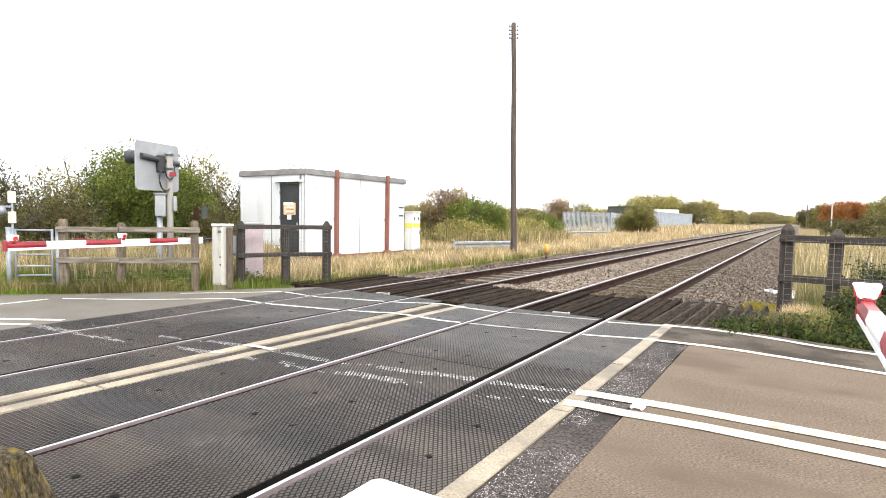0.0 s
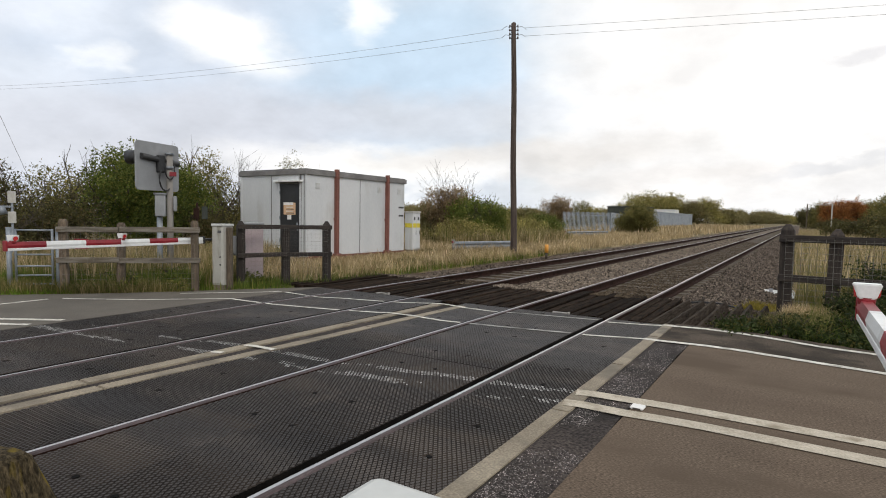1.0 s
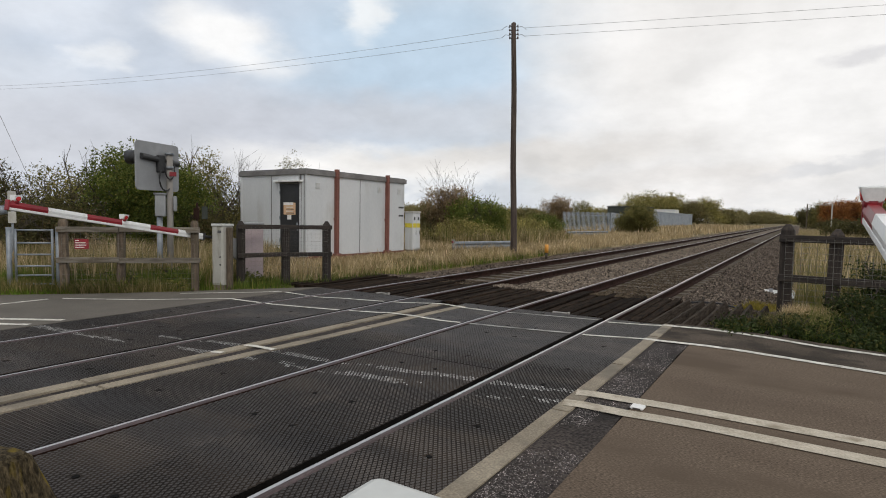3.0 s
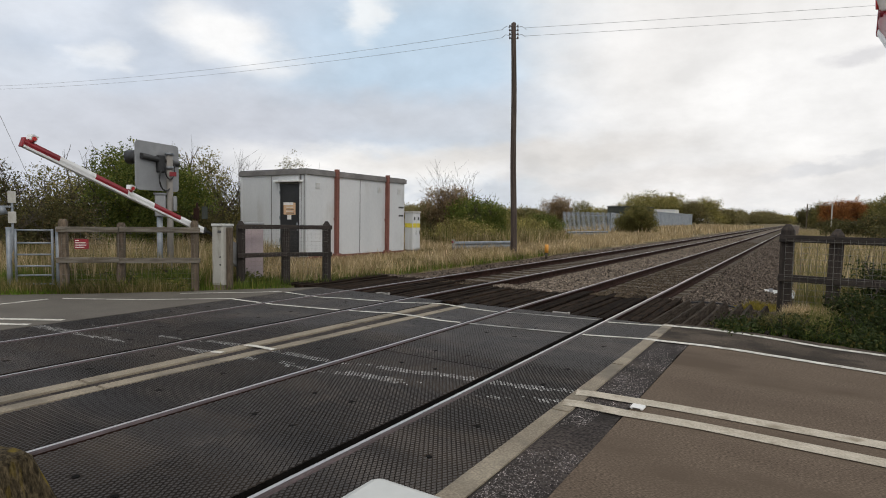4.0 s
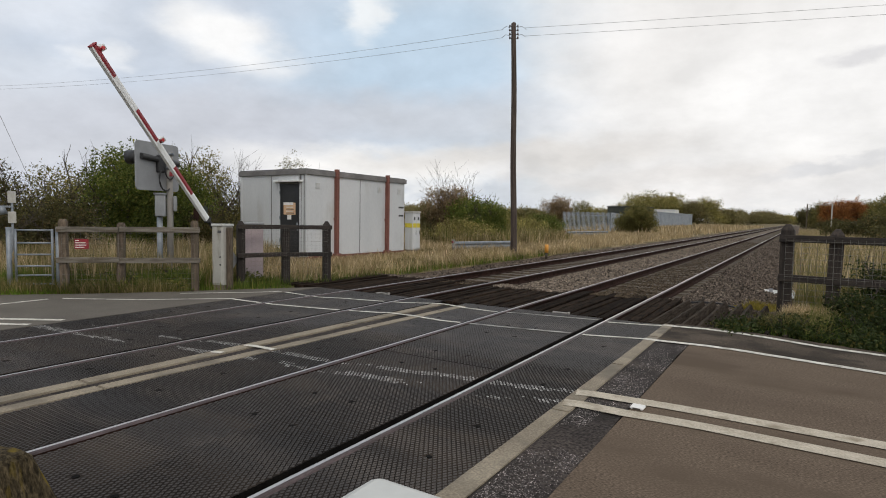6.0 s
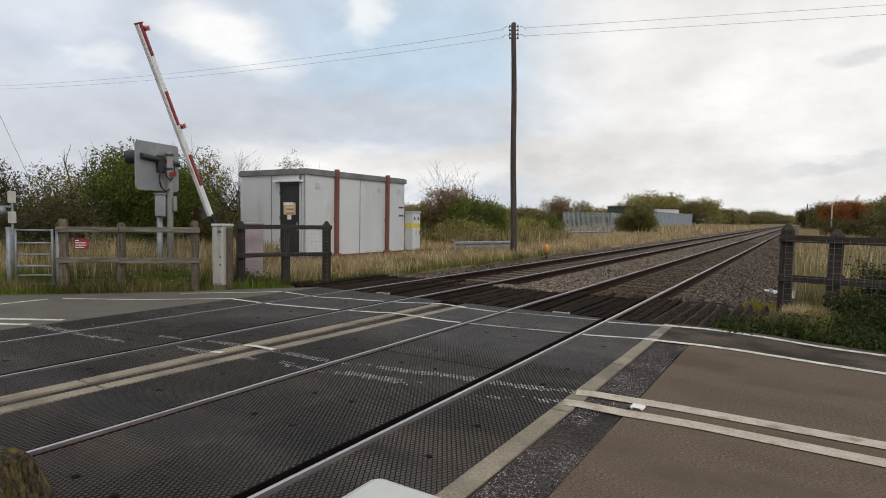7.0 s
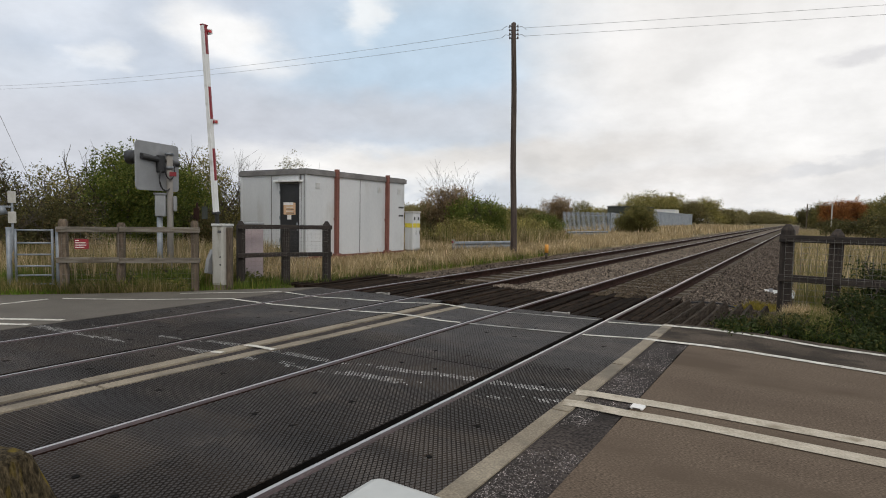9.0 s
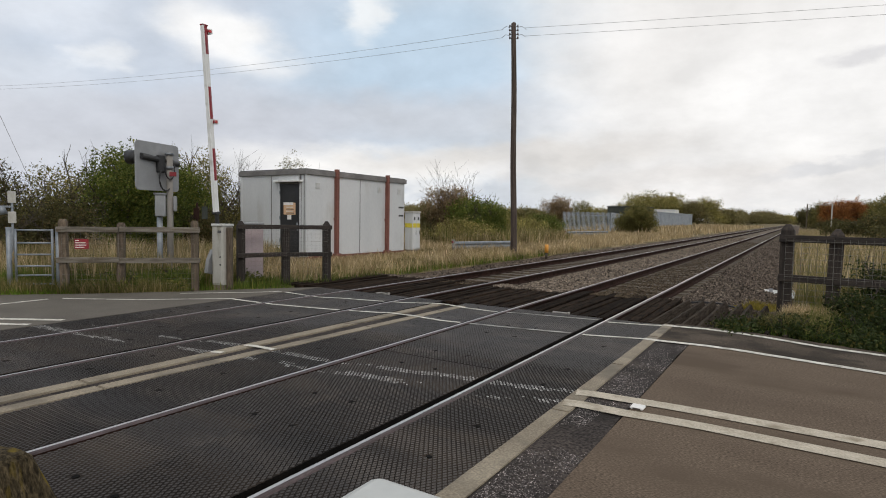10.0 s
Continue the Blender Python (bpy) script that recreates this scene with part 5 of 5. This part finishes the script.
    rs = thing("rusty_sign", pose(-11.35, 7.75, -0.05), "small rusty sign plates on a thin post in the grass", "sign")
    part("post", tube((0, 0, -0.1), (0, 0, 1.7), 0.025, 0.025, 10), M["rust"], rs)
    part("plate", box((-0.07, -0.04, 1.34), (0.05, -0.026, 1.58), 0.005, None, pose(0, 0, 0, 0, 0, 50)), M["rust"], rs)
    part("plate", box((0.10, -0.04, 1.34), (0.22, -0.026, 1.62), 0.005, None, pose(0, 0, 0, 0, 0, 50)), M["far_wall"], rs)
    # inspection chamber covers beside the right fence
    for x, y in ((-0.56, 16.0), (-0.02, 16.2)):
        m = thing("marker_block", pose(x, y, -0.46), "small white concrete marker block in the grass", "marker", group="marker blocks")
        part("block", box((-0.15, -0.03, -0.1), (0.15, 0.03, 0.24), 0.01, None, pose(0, 0, 0, -25, 0, 0)), M["white"], m)
        part("face_plate", box((-0.04, -0.034, 0.18), (0.04, -0.0305, 0.27), 0, None, pose(0, 0, 0, -25, 0, 0)), M["grey_paint"], m)
    # pale pink-grey box behind the far fence
    b = thing("equipment_box", pose(-9.83, 8.05, -0.05, 0, 0, 50), "pale pinkish-grey equipment box behind the dark fence", "equipment box")
    part("body", box((-0.19, -0.14, 0.05), (0.19, 0.14, 1.25), 0.015), M["pink_grey"], b)
    part("lid", box((-0.21, -0.16, 1.25), (0.21, 0.16, 1.29), 0.012), M["grey_paint"], b)
    part("plinth", box((-0.17, -0.12, -0.05), (0.17, 0.12, 0.05)), M["concrete"], b)


# ---------------------------------------------------------------- plants
def leaf_mesh(name, blobs, n, size, mat, seed, droop=0.3):
    """Small folded leaves spread through the shells of overlapping blobs (x, y, z, rx, ry, rz)."""
    rng = np.random.default_rng(seed)
    vol = np.array([b[3] * b[4] * b[5] for b in blobs]) ** 0.75
    pick = rng.choice(len(blobs), n, p=vol / vol.sum())
    B = np.array(blobs)[pick]
    u = rng.normal(size=(n, 3))
    u /= np.linalg.norm(u, axis=1)[:, None]
    rad = rng.random(n) ** 0.33 * (0.80 + 0.30 * rng.random(n))
    # ragged outline: tufts push out, hollows pull in
    tuft = np.sin(u[:, 0] * 7 + pick) * np.sin(u[:, 1] * 6 + pick * 1.7) * np.sin(u[:, 2] * 5 + pick * 0.6)
    rad *= 1 + 0.32 * tuft
    C = B[:, :3] + u * B[:, 3:] * rad[:, None]
    # leaves gather in sprays
    spray = rng.integers(0, max(1, n // 11), n)
    C = C[spray] + rng.normal(size=(n, 3)) * (size * rng.uniform(1.0, 3.2, n))[:, None]
    C[:, 2] = np.maximum(C[:, 2], 0.03)
    s = size * rng.uniform(0.6, 1.4, n)
    a = rng.normal(size=(n, 3))
    a /= np.linalg.norm(a, axis=1)[:, None]
    h = rng.normal(size=(n, 3))
    c = np.cross(a, h)
    c /= np.linalg.norm(c, axis=1)[:, None]
    k = np.cross(a, c)
    P0 = C - a * s[:, None]
    P1 = C + c * (s * 0.5)[:, None] + k * (s * 0.15)[:, None]
    P2 = C + a * s[:, None]
    P3 = C - c * (s * 0.5)[:, None] + k * (s * 0.15)[:, None]
    V = np.stack([P0, P1, P2, P3], 1).reshape(-1, 3)
    idx = np.arange(n) * 4
    F = np.concatenate([np.stack([idx, idx + 1, idx + 2], 1), np.stack([idx, idx + 2, idx + 3], 1)])
    me = bpy.data.meshes.new(name)
    me.from_pydata(V.tolist(), [], F.tolist())
    me.materials.append(mat)
    return me


def stems(bm, base, top, r, rng, depth=0, spread=0.5, kids=4):
    """A tapering limb that forks."""
    base, top = Vector(base), Vector(top)
    mid = base.lerp(top, 0.5) + Vector((rng.uniform(-1, 1), rng.uniform(-1, 1), 0)) * (top - base).length * 0.08
    n = 7 if depth == 0 else (5 if depth == 1 else 3)
    tube(base, mid, r, r * 0.75, n, bm)
    tube(mid, top, r * 0.75, r * 0.35, n, bm)
    if depth < 3:
        for _ in range(kids):
            t = rng.uniform(0.4, 0.98)
            p = base.lerp(top, t)
            d = (top - base).normalized() + Vector((rng.uniform(-1, 1), rng.uniform(-1, 1), rng.uniform(-0.2, 0.7))) * spread * 1.6
            stems(bm, p, p + d.normalized() * (top - base).length * rng.uniform(0.35, 0.6), max(r * 0.45, 0.006), rng, depth + 1, spread, max(2, kids - 1))


def bush(name, x, y, w, d, h, mat, seed, leaves, size, label, category, group="", bare=0.0, z=-0.1, low=0.0, twig=1.0):
    rng = random.Random(seed)
    t = thing(name, pose(x, y, z), label, category, group)
    blobs = []
    for i in range(11):
        a, k = rng.uniform(0, 6.28), rng.uniform(0.15, 0.75)
        f = 0.26 + 0.18 * rng.random()
        zc = rng.uniform(0.22 + low, 0.78) * h
        shrink = 1.0 - 0.45 * max(0, zc / h - 0.45)
        blobs.append((math.cos(a) * w / 2 * k * shrink, math.sin(a) * d / 2 * k * shrink, zc, w * f * 0.75, d * f * 0.75, h * f * 0.8))
    bm = bmesh.new()
    for i in range(4):
        b = blobs[i * 2]
        stems(bm, (rng.uniform(-0.1, 0.1) * w, rng.uniform(-0.1, 0.1) * d, -0.15), (b[0], b[1], b[2]), 0.035 + 0.012 * h, rng, 0, 0.5, 3)
    if bare:
        for i in range(int(bare)):
            a = rng.uniform(0, 6.28)
            p = (math.cos(a) * w * 0.10, math.sin(a) * d * 0.10, -0.12)
            stems(bm, p, (p[0] * 3.4, p[1] * 3.4, h * twig * rng.uniform(0.5, 0.72)), 0.016, rng, 1, 0.6, 6)
    part("trunk", bm, M["bark"], t)
    me = leaf_mesh("crown", blobs, leaves, size, mat, seed)
    c = new("crown", me)
    c.parent = t
    return t


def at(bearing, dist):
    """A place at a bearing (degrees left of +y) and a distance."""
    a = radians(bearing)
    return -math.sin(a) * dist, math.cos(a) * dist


def build_plants():
    hedge = "hedge behind the far fence"
    for i, (b, r, w, d, h, mat, lv, bare) in enumerate((
            (61.2, 21, 4.3, 3.6, 3.35, "leaf_green", 52000, 3), (58.7, 21.5, 3.2, 3.2, 3.3, "leaf_green", 34000, 3), (65.6, 24, 3.8, 2.4, 3.15, "leaf_olive", 9000, 7), (68.6, 23, 3.6, 2.4, 3.05, "leaf_olive", 9500, 7),
            (72.0, 23, 4.2, 2.4, 3.25, "leaf_dark", 9500, 8), (54.0, 24, 3.0, 2.4, 3.5, "leaf_olive", 7000, 7), (56.0, 24.5, 3.0, 2.4, 3.85, "leaf_olive", 8500, 6), (77, 24, 5, 3, 3.0, "leaf_olive", 12000, 6), (51.8, 26, 2.6, 2.4, 3.1, "leaf_olive", 9000, 5), (46.4, 36, 3.2, 3, 5.3, "leaf_olive", 10000, 5),
            (66.5, 20, 5.0, 1.6, 1.75, "leaf_dark", 11000, 3), (71.5, 20, 5.0, 1.6, 1.75, "leaf_dark", 10000, 3), (55.6, 21, 3.0, 1.6, 1.6, "leaf_dark", 10000, 2))):
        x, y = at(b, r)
        bush("hedge_bush", x, y, w, d, h, M[mat], 20 + i, lv, 0.040, "dense green hedge bush with autumn twigs" if "green" in mat else "olive-brown hedge bush thinning in autumn", "bush", hedge, bare)
    for i, (b, r, w, d, h, mat, lv, bare) in enumerate((
            (31.4, 33, 3.2, 3, 3.3, "leaf_brown", 7500, 10), (28.6, 31, 3.1, 3, 2.6, "leaf_bright", 13000, 2), (30.3, 30, 4.0, 2.4, 1.35, "lifted_olive", 7000, 0), (27.0, 36, 3.4, 3, 2.1, "lifted_olive", 5000, 1), (33.3, 34, 3.0, 3, 2.3, "lifted_dark", 4500, 1),
            (25.0, 42, 5.0, 3, 1.7, "lifted_olive", 5000, 0), (22.5, 52, 5.0, 4, 2.0, "leaf_green", 5000, 0))):
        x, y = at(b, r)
        bush("shrub", x, y, w, d, h, M[mat], 50 + i, int(lv * 2.8), 0.050, "bare-twigged brownish shrub beyond the hut" if "brown" in mat else "green bramble shrub among tall grass", "shrub", "shrubs beyond the hut", bare, twig=1.32 if "brown" in mat else 1.0)
    # bush before the compound, trees beyond it
    for i, (b, r, w, d, h, mat, lv) in enumerate(((13.6, 62, 4.6, 3, 2.9, "leaf_olive", 9000), (20.6, 75, 5.0, 4, 4.2, "leaf_brown", 5000), (19.0, 80, 4.6, 4, 3.8, "leaf_olive", 4500))):
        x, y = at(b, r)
        bush("shrub", x, y, w, d, h, M[mat], 80 + i, int(lv * 2.6), 0.075, "dull green shrub beside the compound fence", "shrub", "shrubs by the compound", 1)
    # distance haze is in these trees' lightened leaf colours
    far = [(13.2, 190, 14, 9, "lifted_olive"), (11.6, 185, 15, 10.5, "lifted_olive"), (10.0, 190, 14, 9.5, "lifted_olive"), (8.6, 185, 10, 7.5, "lifted_dark"), (7.3, 190, 11, 8.0, "lifted_olive"), (6.0, 230, 12, 6.0, "lifted_dark"), (5.0, 260, 12, 7.0, "lifted_dark"),
           (4.0, 330, 16, 7, "lifted_dark"), (3.0, 420, 22, 8, "lifted_dark"), (2.0, 480, 24, 8, "lifted_dark"), (1.2, 560, 26, 8, "lifted_olive"), (15.0, 200, 12, 7, "lifted_dark"), (17.2, 210, 13, 6, "lifted_olive"), (24.0, 240, 22, 5.5, "lifted_dark"), (27, 260, 22, 5.5, "lifted_olive"),
           (34.5, 240, 24, 6, "lifted_dark"), (36.5, 260, 24, 6, "lifted_dark")]
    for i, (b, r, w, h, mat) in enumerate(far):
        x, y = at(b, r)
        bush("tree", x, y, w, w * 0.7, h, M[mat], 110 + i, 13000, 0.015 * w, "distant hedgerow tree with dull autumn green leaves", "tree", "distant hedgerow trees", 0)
    right = [(-0.35, 185, 6, 5.6, "leaf_dark"), (-0.9, 175, 7, 6.0, "leaf_dark"), (-1.6, 160, 6.5, 6.1, "leaf_olive"), (-2.2, 140, 6, 6.2, "leaf_rust"), (-3.1, 132, 6, 6.2, "leaf_rust"), (-4.0, 126, 5.5, 5.4, "leaf_rust"), (-4.6, 150, 8, 7.6, "leaf_olive"), (-5.6, 110, 6, 5.6, "leaf_olive"),
             (-6.6, 85, 5, 4.6, "leaf_olive"), (-7.6, 80, 6, 5.2, "leaf_yellow"), (-9.0, 72, 6, 5.4, "leaf_olive"), (-10.8, 66, 7, 5.3, "leaf_green"), (-3.8, 66, 5, 1.4, "leaf_dark"), (-2.0, 118, 6, 1.9, "leaf_dark"), (-4.2, 95, 6, 2.2, "leaf_dark"),
             (-5.8, 62, 5, 2.0, "leaf_dark"), (-7.6, 50, 5, 2.2, "leaf_dark"), (-9.3, 44, 5, 2.4, "leaf_dark"), (-12.5, 55, 7, 5.0, "leaf_olive"), (-15, 50, 7, 5.0, "leaf_olive")]
    for i, (b, r, w, h, mat) in enumerate(right):
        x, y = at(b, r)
        lab = {"leaf_rust": "rust-orange autumn hedgerow tree", "leaf_yellow": "yellowing autumn hedgerow tree"}.get(mat, "dull green hedgerow tree beside the field")
        bush("tree", x, y, w, w * 0.8, h, M[mat], 150 + i, 14000, 0.11, lab, "tree", "hedgerow by the field", 0)


def blades(name, spots, hmin, hmax, width, mat, seed, label, lean=0.35):
    """Many bent blades in one mesh, at spots (x, y, z, height factor)."""
    rng = np.random.default_rng(seed)
    S = np.array(spots)
    n = len(S)
    h = rng.uniform(hmin, hmax, n) * S[:, 3]
    a = rng.uniform(0, 2 * np.pi, n)
    side = np.stack([np.cos(a), np.sin(a), np.zeros(n)], 1) * (width * rng.uniform(0.6, 1.3, n))[:, None]
    b = rng.uniform(0, 2 * np.pi, n)
    tip = np.stack([np.cos(b), np.sin(b), np.zeros(n)], 1) * (h * lean * rng.random(n))[:, None]
    up = np.array([0, 0, 1.0])
    P = S[:, :3]
    V = np.stack([P - side, P + side, P + side * 0.8 + tip * 0.3 + up * (h * 0.55)[:, None], P - side * 0.8 + tip * 0.3 + up * (h * 0.55)[:, None], P + tip + up * h[:, None]], 1).reshape(-1, 3)
    i = np.arange(n) * 5
    F = np.concatenate([np.stack([i, i + 1, i + 2], 1), np.stack([i, i + 2, i + 3], 1), np.stack([i + 3, i + 2, i + 4], 1)])
    me = bpy.data.meshes.new(name)
    me.from_pydata(V.tolist(), [], F.tolist())
    me.materials.append(mat)
    tagged(new(name, me), label, "grass", kind="stuff")


def scatter(n, region, seed, clump=1.0, zed=-0.08):
    """Spots in a polygon of the plan, thicker in clumps."""
    rng = random.Random(seed)
    xs, ys = [p[0] for p in region], [p[1] for p in region]
    out = []
    while len(out) < n:
        x, y = rng.uniform(min(xs), max(xs)), rng.uniform(min(ys), max(ys))
        inside = False
        for (x1, y1), (x2, y2) in zip(region, region[1:] + region[:1]):
            if (y1 > y) != (y2 > y) and x < (x2 - x1) * (y - y1) / (y2 - y1) + x1:
                inside = not inside
        if not inside:
            continue
        k = noise.noise(Vector((x * 0.9, y * 0.9, seed))) * 0.5 + 0.5
        if rng.random() > 0.25 + k * clump:
            continue
        if -17.4 < x < -13.35 and 12.9 < y < 19.0:
            continue
        z = ground_height(x, y) if zed is None else zed
        low = 0.45 if -13.7 < x < -11.2 and 11.5 < y < 19.5 else 1.0
        out.append((x, y, z, (0.55 + 0.75 * k) * low))
    return out


def build_grass():
    lineside = [(-8.9, 9.4), (-8.75, 60), (-22, 60), (-26, 30), (-18, 12), (-13, 8.5), (-9.9, 8.3)]
    near = [(-8.85, 9.2), (-8.7, 26), (-13.6, 26), (-13.6, 13), (-12.5, 9.5), (-9.9, 8.3)]
    blades("dry_grass", scatter(32000, near, 1), 0.12, 0.40, 0.006, M["dry_grass"], 1, "tall straw-coloured dry grass beside the hut", 0.7)
    blades("green_grass", scatter(12000, near, 2), 0.10, 0.32, 0.010, M["mixed_grass"], 2, "short mixed green grass beside the track")
    blades("dry_grass", scatter(44000, lineside, 3), 0.2, 0.55, 0.011, M["dry_grass"], 3, "tall straw-coloured dry grass along the line", 0.7)
    verge = [(-8.35, 7.85), (-9.35, 6.45), (-10.4, 5.15), (-11.5, 4.05), (-13.4, 2.3), (-16, 4), (-14.5, 10), (-10, 9.0)]
    blades("green_grass", scatter(15000, verge, 4, zed=-0.07), 0.06, 0.22, 0.006, M["green_grass"], 4, "green verge grass beside the far road")
    behind = [(-9.75, 6.6), (-11.1, 5.0), (-13.0, 3.4), (-19, 8), (-17, 13), (-13.5, 12.5), (-10.2, 8.4)]
    blades("dry_grass", scatter(10500, behind, 5), 0.35, 0.9, 0.008, M["dry_grass"], 5, "tall straw-coloured dry grass behind the fence")
    blades("green_grass", scatter(24000, behind, 6), 0.25, 0.74, 0.008, M["mixed_grass"], 6, "mixed green grass behind the fence")
    right = [(-0.95, 8.42), (0.0, 8.35), (1.0, 8.15), (8, 7.2), (9, 12), (0.3, 13), (0.1, 9.4), (-0.5, 8.95)]
    blades("verge_grass", scatter(16000, right, 7, zed=-0.1), 0.10, 0.33, 0.005, M["green_grass"], 7, "rough green grass and weeds at the field edge", 0.9)
    blades("verge_stalks", scatter(2200, [(-0.45, 8.75), (0.35, 8.6), (0.4, 9.7), (-0.1, 9.7)], 8, zed=-0.1), 0.10, 0.36, 0.005, M["mixed_grass"], 8, "straw-coloured stalks before the dark fence", 0.9)
    blades("verge_stalks", scatter(2600, [(-0.25, 9.6), (0.55, 9.5), (0.6, 10.9), (-0.15, 10.9)], 18, zed=-0.1), 0.08, 0.26, 0.005, M["dry_grass"], 18, "tawny dry grass tuft at the fence foot", 0.8)
    blades("verge_moss", scatter(3000, [(-1.05, 11.4), (-0.25, 11.2), (-0.25, 12.6), (-0.75, 12.9)], 19, zed=-0.3), 0.08, 0.24, 0.006, M["leaf_yellow"], 19, "yellow-green grass tuft on the ballast edge", 0.8)
    field = [(-0.3, 11.6), (9, 11.6), (26, 60), (3, 110), (-0.2, 110)]
    blades("field_grass", scatter(22000, field, 20, zed=-0.08), 0.3, 0.75, 0.009, M["mixed_grass"], 20, "mixed green field grass behind the dark fence")
    blades("field_grass", scatter(22000, field, 9, zed=-0.08), 0.35, 0.9, 0.008, M["dry_grass"], 9, "tall dry field grass behind the dark fence")
    strip = [(-9.5, 6.35), (-10.95, 4.75), (-12.2, 3.6), (-13, 4.6), (-11.6, 6.0), (-10.2, 7.4)]
    blades("green_grass", scatter(15000, strip, 12), 0.14, 0.50, 0.006, M["green_grass"], 12, "green weeds and grass at the fence foot", 0.6)
    front = [(-9.35, 6.2), (-10.15, 5.2), (-11.0, 4.4), (-12.4, 3.05), (-12.9, 3.3), (-10.95, 4.78), (-9.5, 6.35)]
    blades("verge_weeds", scatter(6500, front, 14, zed=-0.07), 0.10, 0.42, 0.006, M["mixed_grass"], 14, "rough brown and green weeds before the fence", 0.7)
    corner = [(-10.5, 4.85), (-11.0, 4.3), (-13.6, 1.8), (-14.4, 2.6), (-11.3, 4.85)]
    blades("green_grass", scatter(8500, corner, 16, zed=-0.07), 0.05, 0.20, 0.008, M["lush_grass"], 16, "short bright green grass by the gate", 0.7)
    foot = [(-0.05, 11.6), (1.4, 11.5), (1.4, 17), (0.1, 17)]
    blades("field_grass", scatter(2600, foot, 17, zed=None), 0.2, 0.55, 0.007, M["mixed_grass"], 17, "mixed field grass behind the dark fence", 0.7)
    reeds = [(-14.0, 23), (-11.5, 24), (-12.5, 36), (-19, 34), (-20, 27)]
    blades("reeds", scatter(6500, reeds, 15), 0.6, 1.25, 0.014, M["mixed_grass"], 15, "tall brown-green reeds and stalks by the shrubs", 0.4)
    blades("reeds", scatter(6000, reeds, 21), 0.5, 1.0, 0.010, M["dry_grass"], 21, "tall dry tawny stalks by the shrubs", 0.5)
    tufts = [(-8.6, 8.7), (-8.6, 22), (-10.4, 22), (-10.6, 10), (-9.9, 8.3)]
    blades("green_grass", scatter(7000, tufts, 13), 0.08, 0.26, 0.006, M["green_grass"], 13, "short green grass by the track edge", 0.6)
    far = [(-9, 58), (-9, 190), (-40, 190), (-30, 60)]
    blades("far_grass", scatter(16000, far, 10), 0.4, 1.0, 0.04, M["dry_grass"], 10, "pale dry grass along the far lineside")
    for i, (x, y, w, h) in enumerate(((-9.85, 6.30, 0.9, 0.40), (-10.35, 5.78, 0.8, 0.30), (-10.75, 5.42, 0.7, 0.32), (-9.75, 7.9, 0.9, 0.28), (-11.6, 5.2, 1.1, 0.4))):
        bush("bramble", x, y, w, 0.7, h, M["leaf_green"], 230 + i, 2200, 0.03, "low green bramble clump at the fence foot", "bramble", "brambles at the far fence", 0)
    # brambles at the foot of the dark fence
    for i, (x, y, w, h) in enumerate(((0.6, 9.0, 0.9, 0.2), (1.2, 8.9, 1.4, 0.42), (2.2, 8.8, 1.6, 0.5), (0.85, 10.0, 1.3, 0.5), (1.8, 10.0, 1.6, 0.6), (-0.62, 8.62, 0.6, 0.12), (0.0, 8.75, 0.8, 0.16), (0.75, 8.5, 0.9, 0.2), (1.6, 8.35, 1.0, 0.22), (1.3, 11.8, 1.6, 0.95), (2.6, 12.0, 1.8, 1.1), (3.8, 12.4, 2.2, 1.2))):
        bush("bramble", x, y, w, 1.1, h, M["bramble"], 200 + i, 4200, 0.026, "low dark green bramble clump on the verge", "bramble", "brambles on the verge", 0)


build_ground()
build_road()
build_track()
build_markings()
build_hut()
build_side_cabinet()
ARM_FAR, ARM_NEAR = build_barriers()
build_fences()
build_signal()
build_poles()
build_distance()
build_plants()
build_grass()
build_stones()
build_chips()
build_sleepers()
build_guards()
build_deck()


def motions():
    """Both arms stand level, then rise together to nearly upright."""
    far = [(0.0, 0.5), (2.5, 0.5), (2.6, 1.6), (2.7, 3.4), (3.8, 18.2), (4.0, 20.7), (4.5, 27.4), (5.0, 34.1), (5.5, 41.0), (6.2, 51.0), (7.0, 62.9), (7.5, 71.3), (8.0, 79.7), (8.2, 82.6), (8.35, 84.5), (8.5, 85.1), (10.0, 85.1)]
    near = [(0.0, 0.0), (2.5, 0.0), (2.6, 1.1), (2.7, 2.8), (3.8, 19.4), (4.5, 28.0), (5.5, 41.4), (6.2, 51.0), (7.0, 63.0), (7.5, 71.0), (8.0, 79.0), (8.5, 84.5), (10.0, 84.5)]
    for arm, rows, z in ((ARM_FAR, far, FAR_Z), (ARM_NEAR, near, NEAR_Z)):
        walk(arm, [(t, pose(0, 0, z + (0.10 if arm == ARM_FAR else 0.0) * math.sin(radians(max(a, 0))), 0, 0, -90) @ pose(0, 0, 0, 0, -a, 0)) for t, a in rows])


motions()
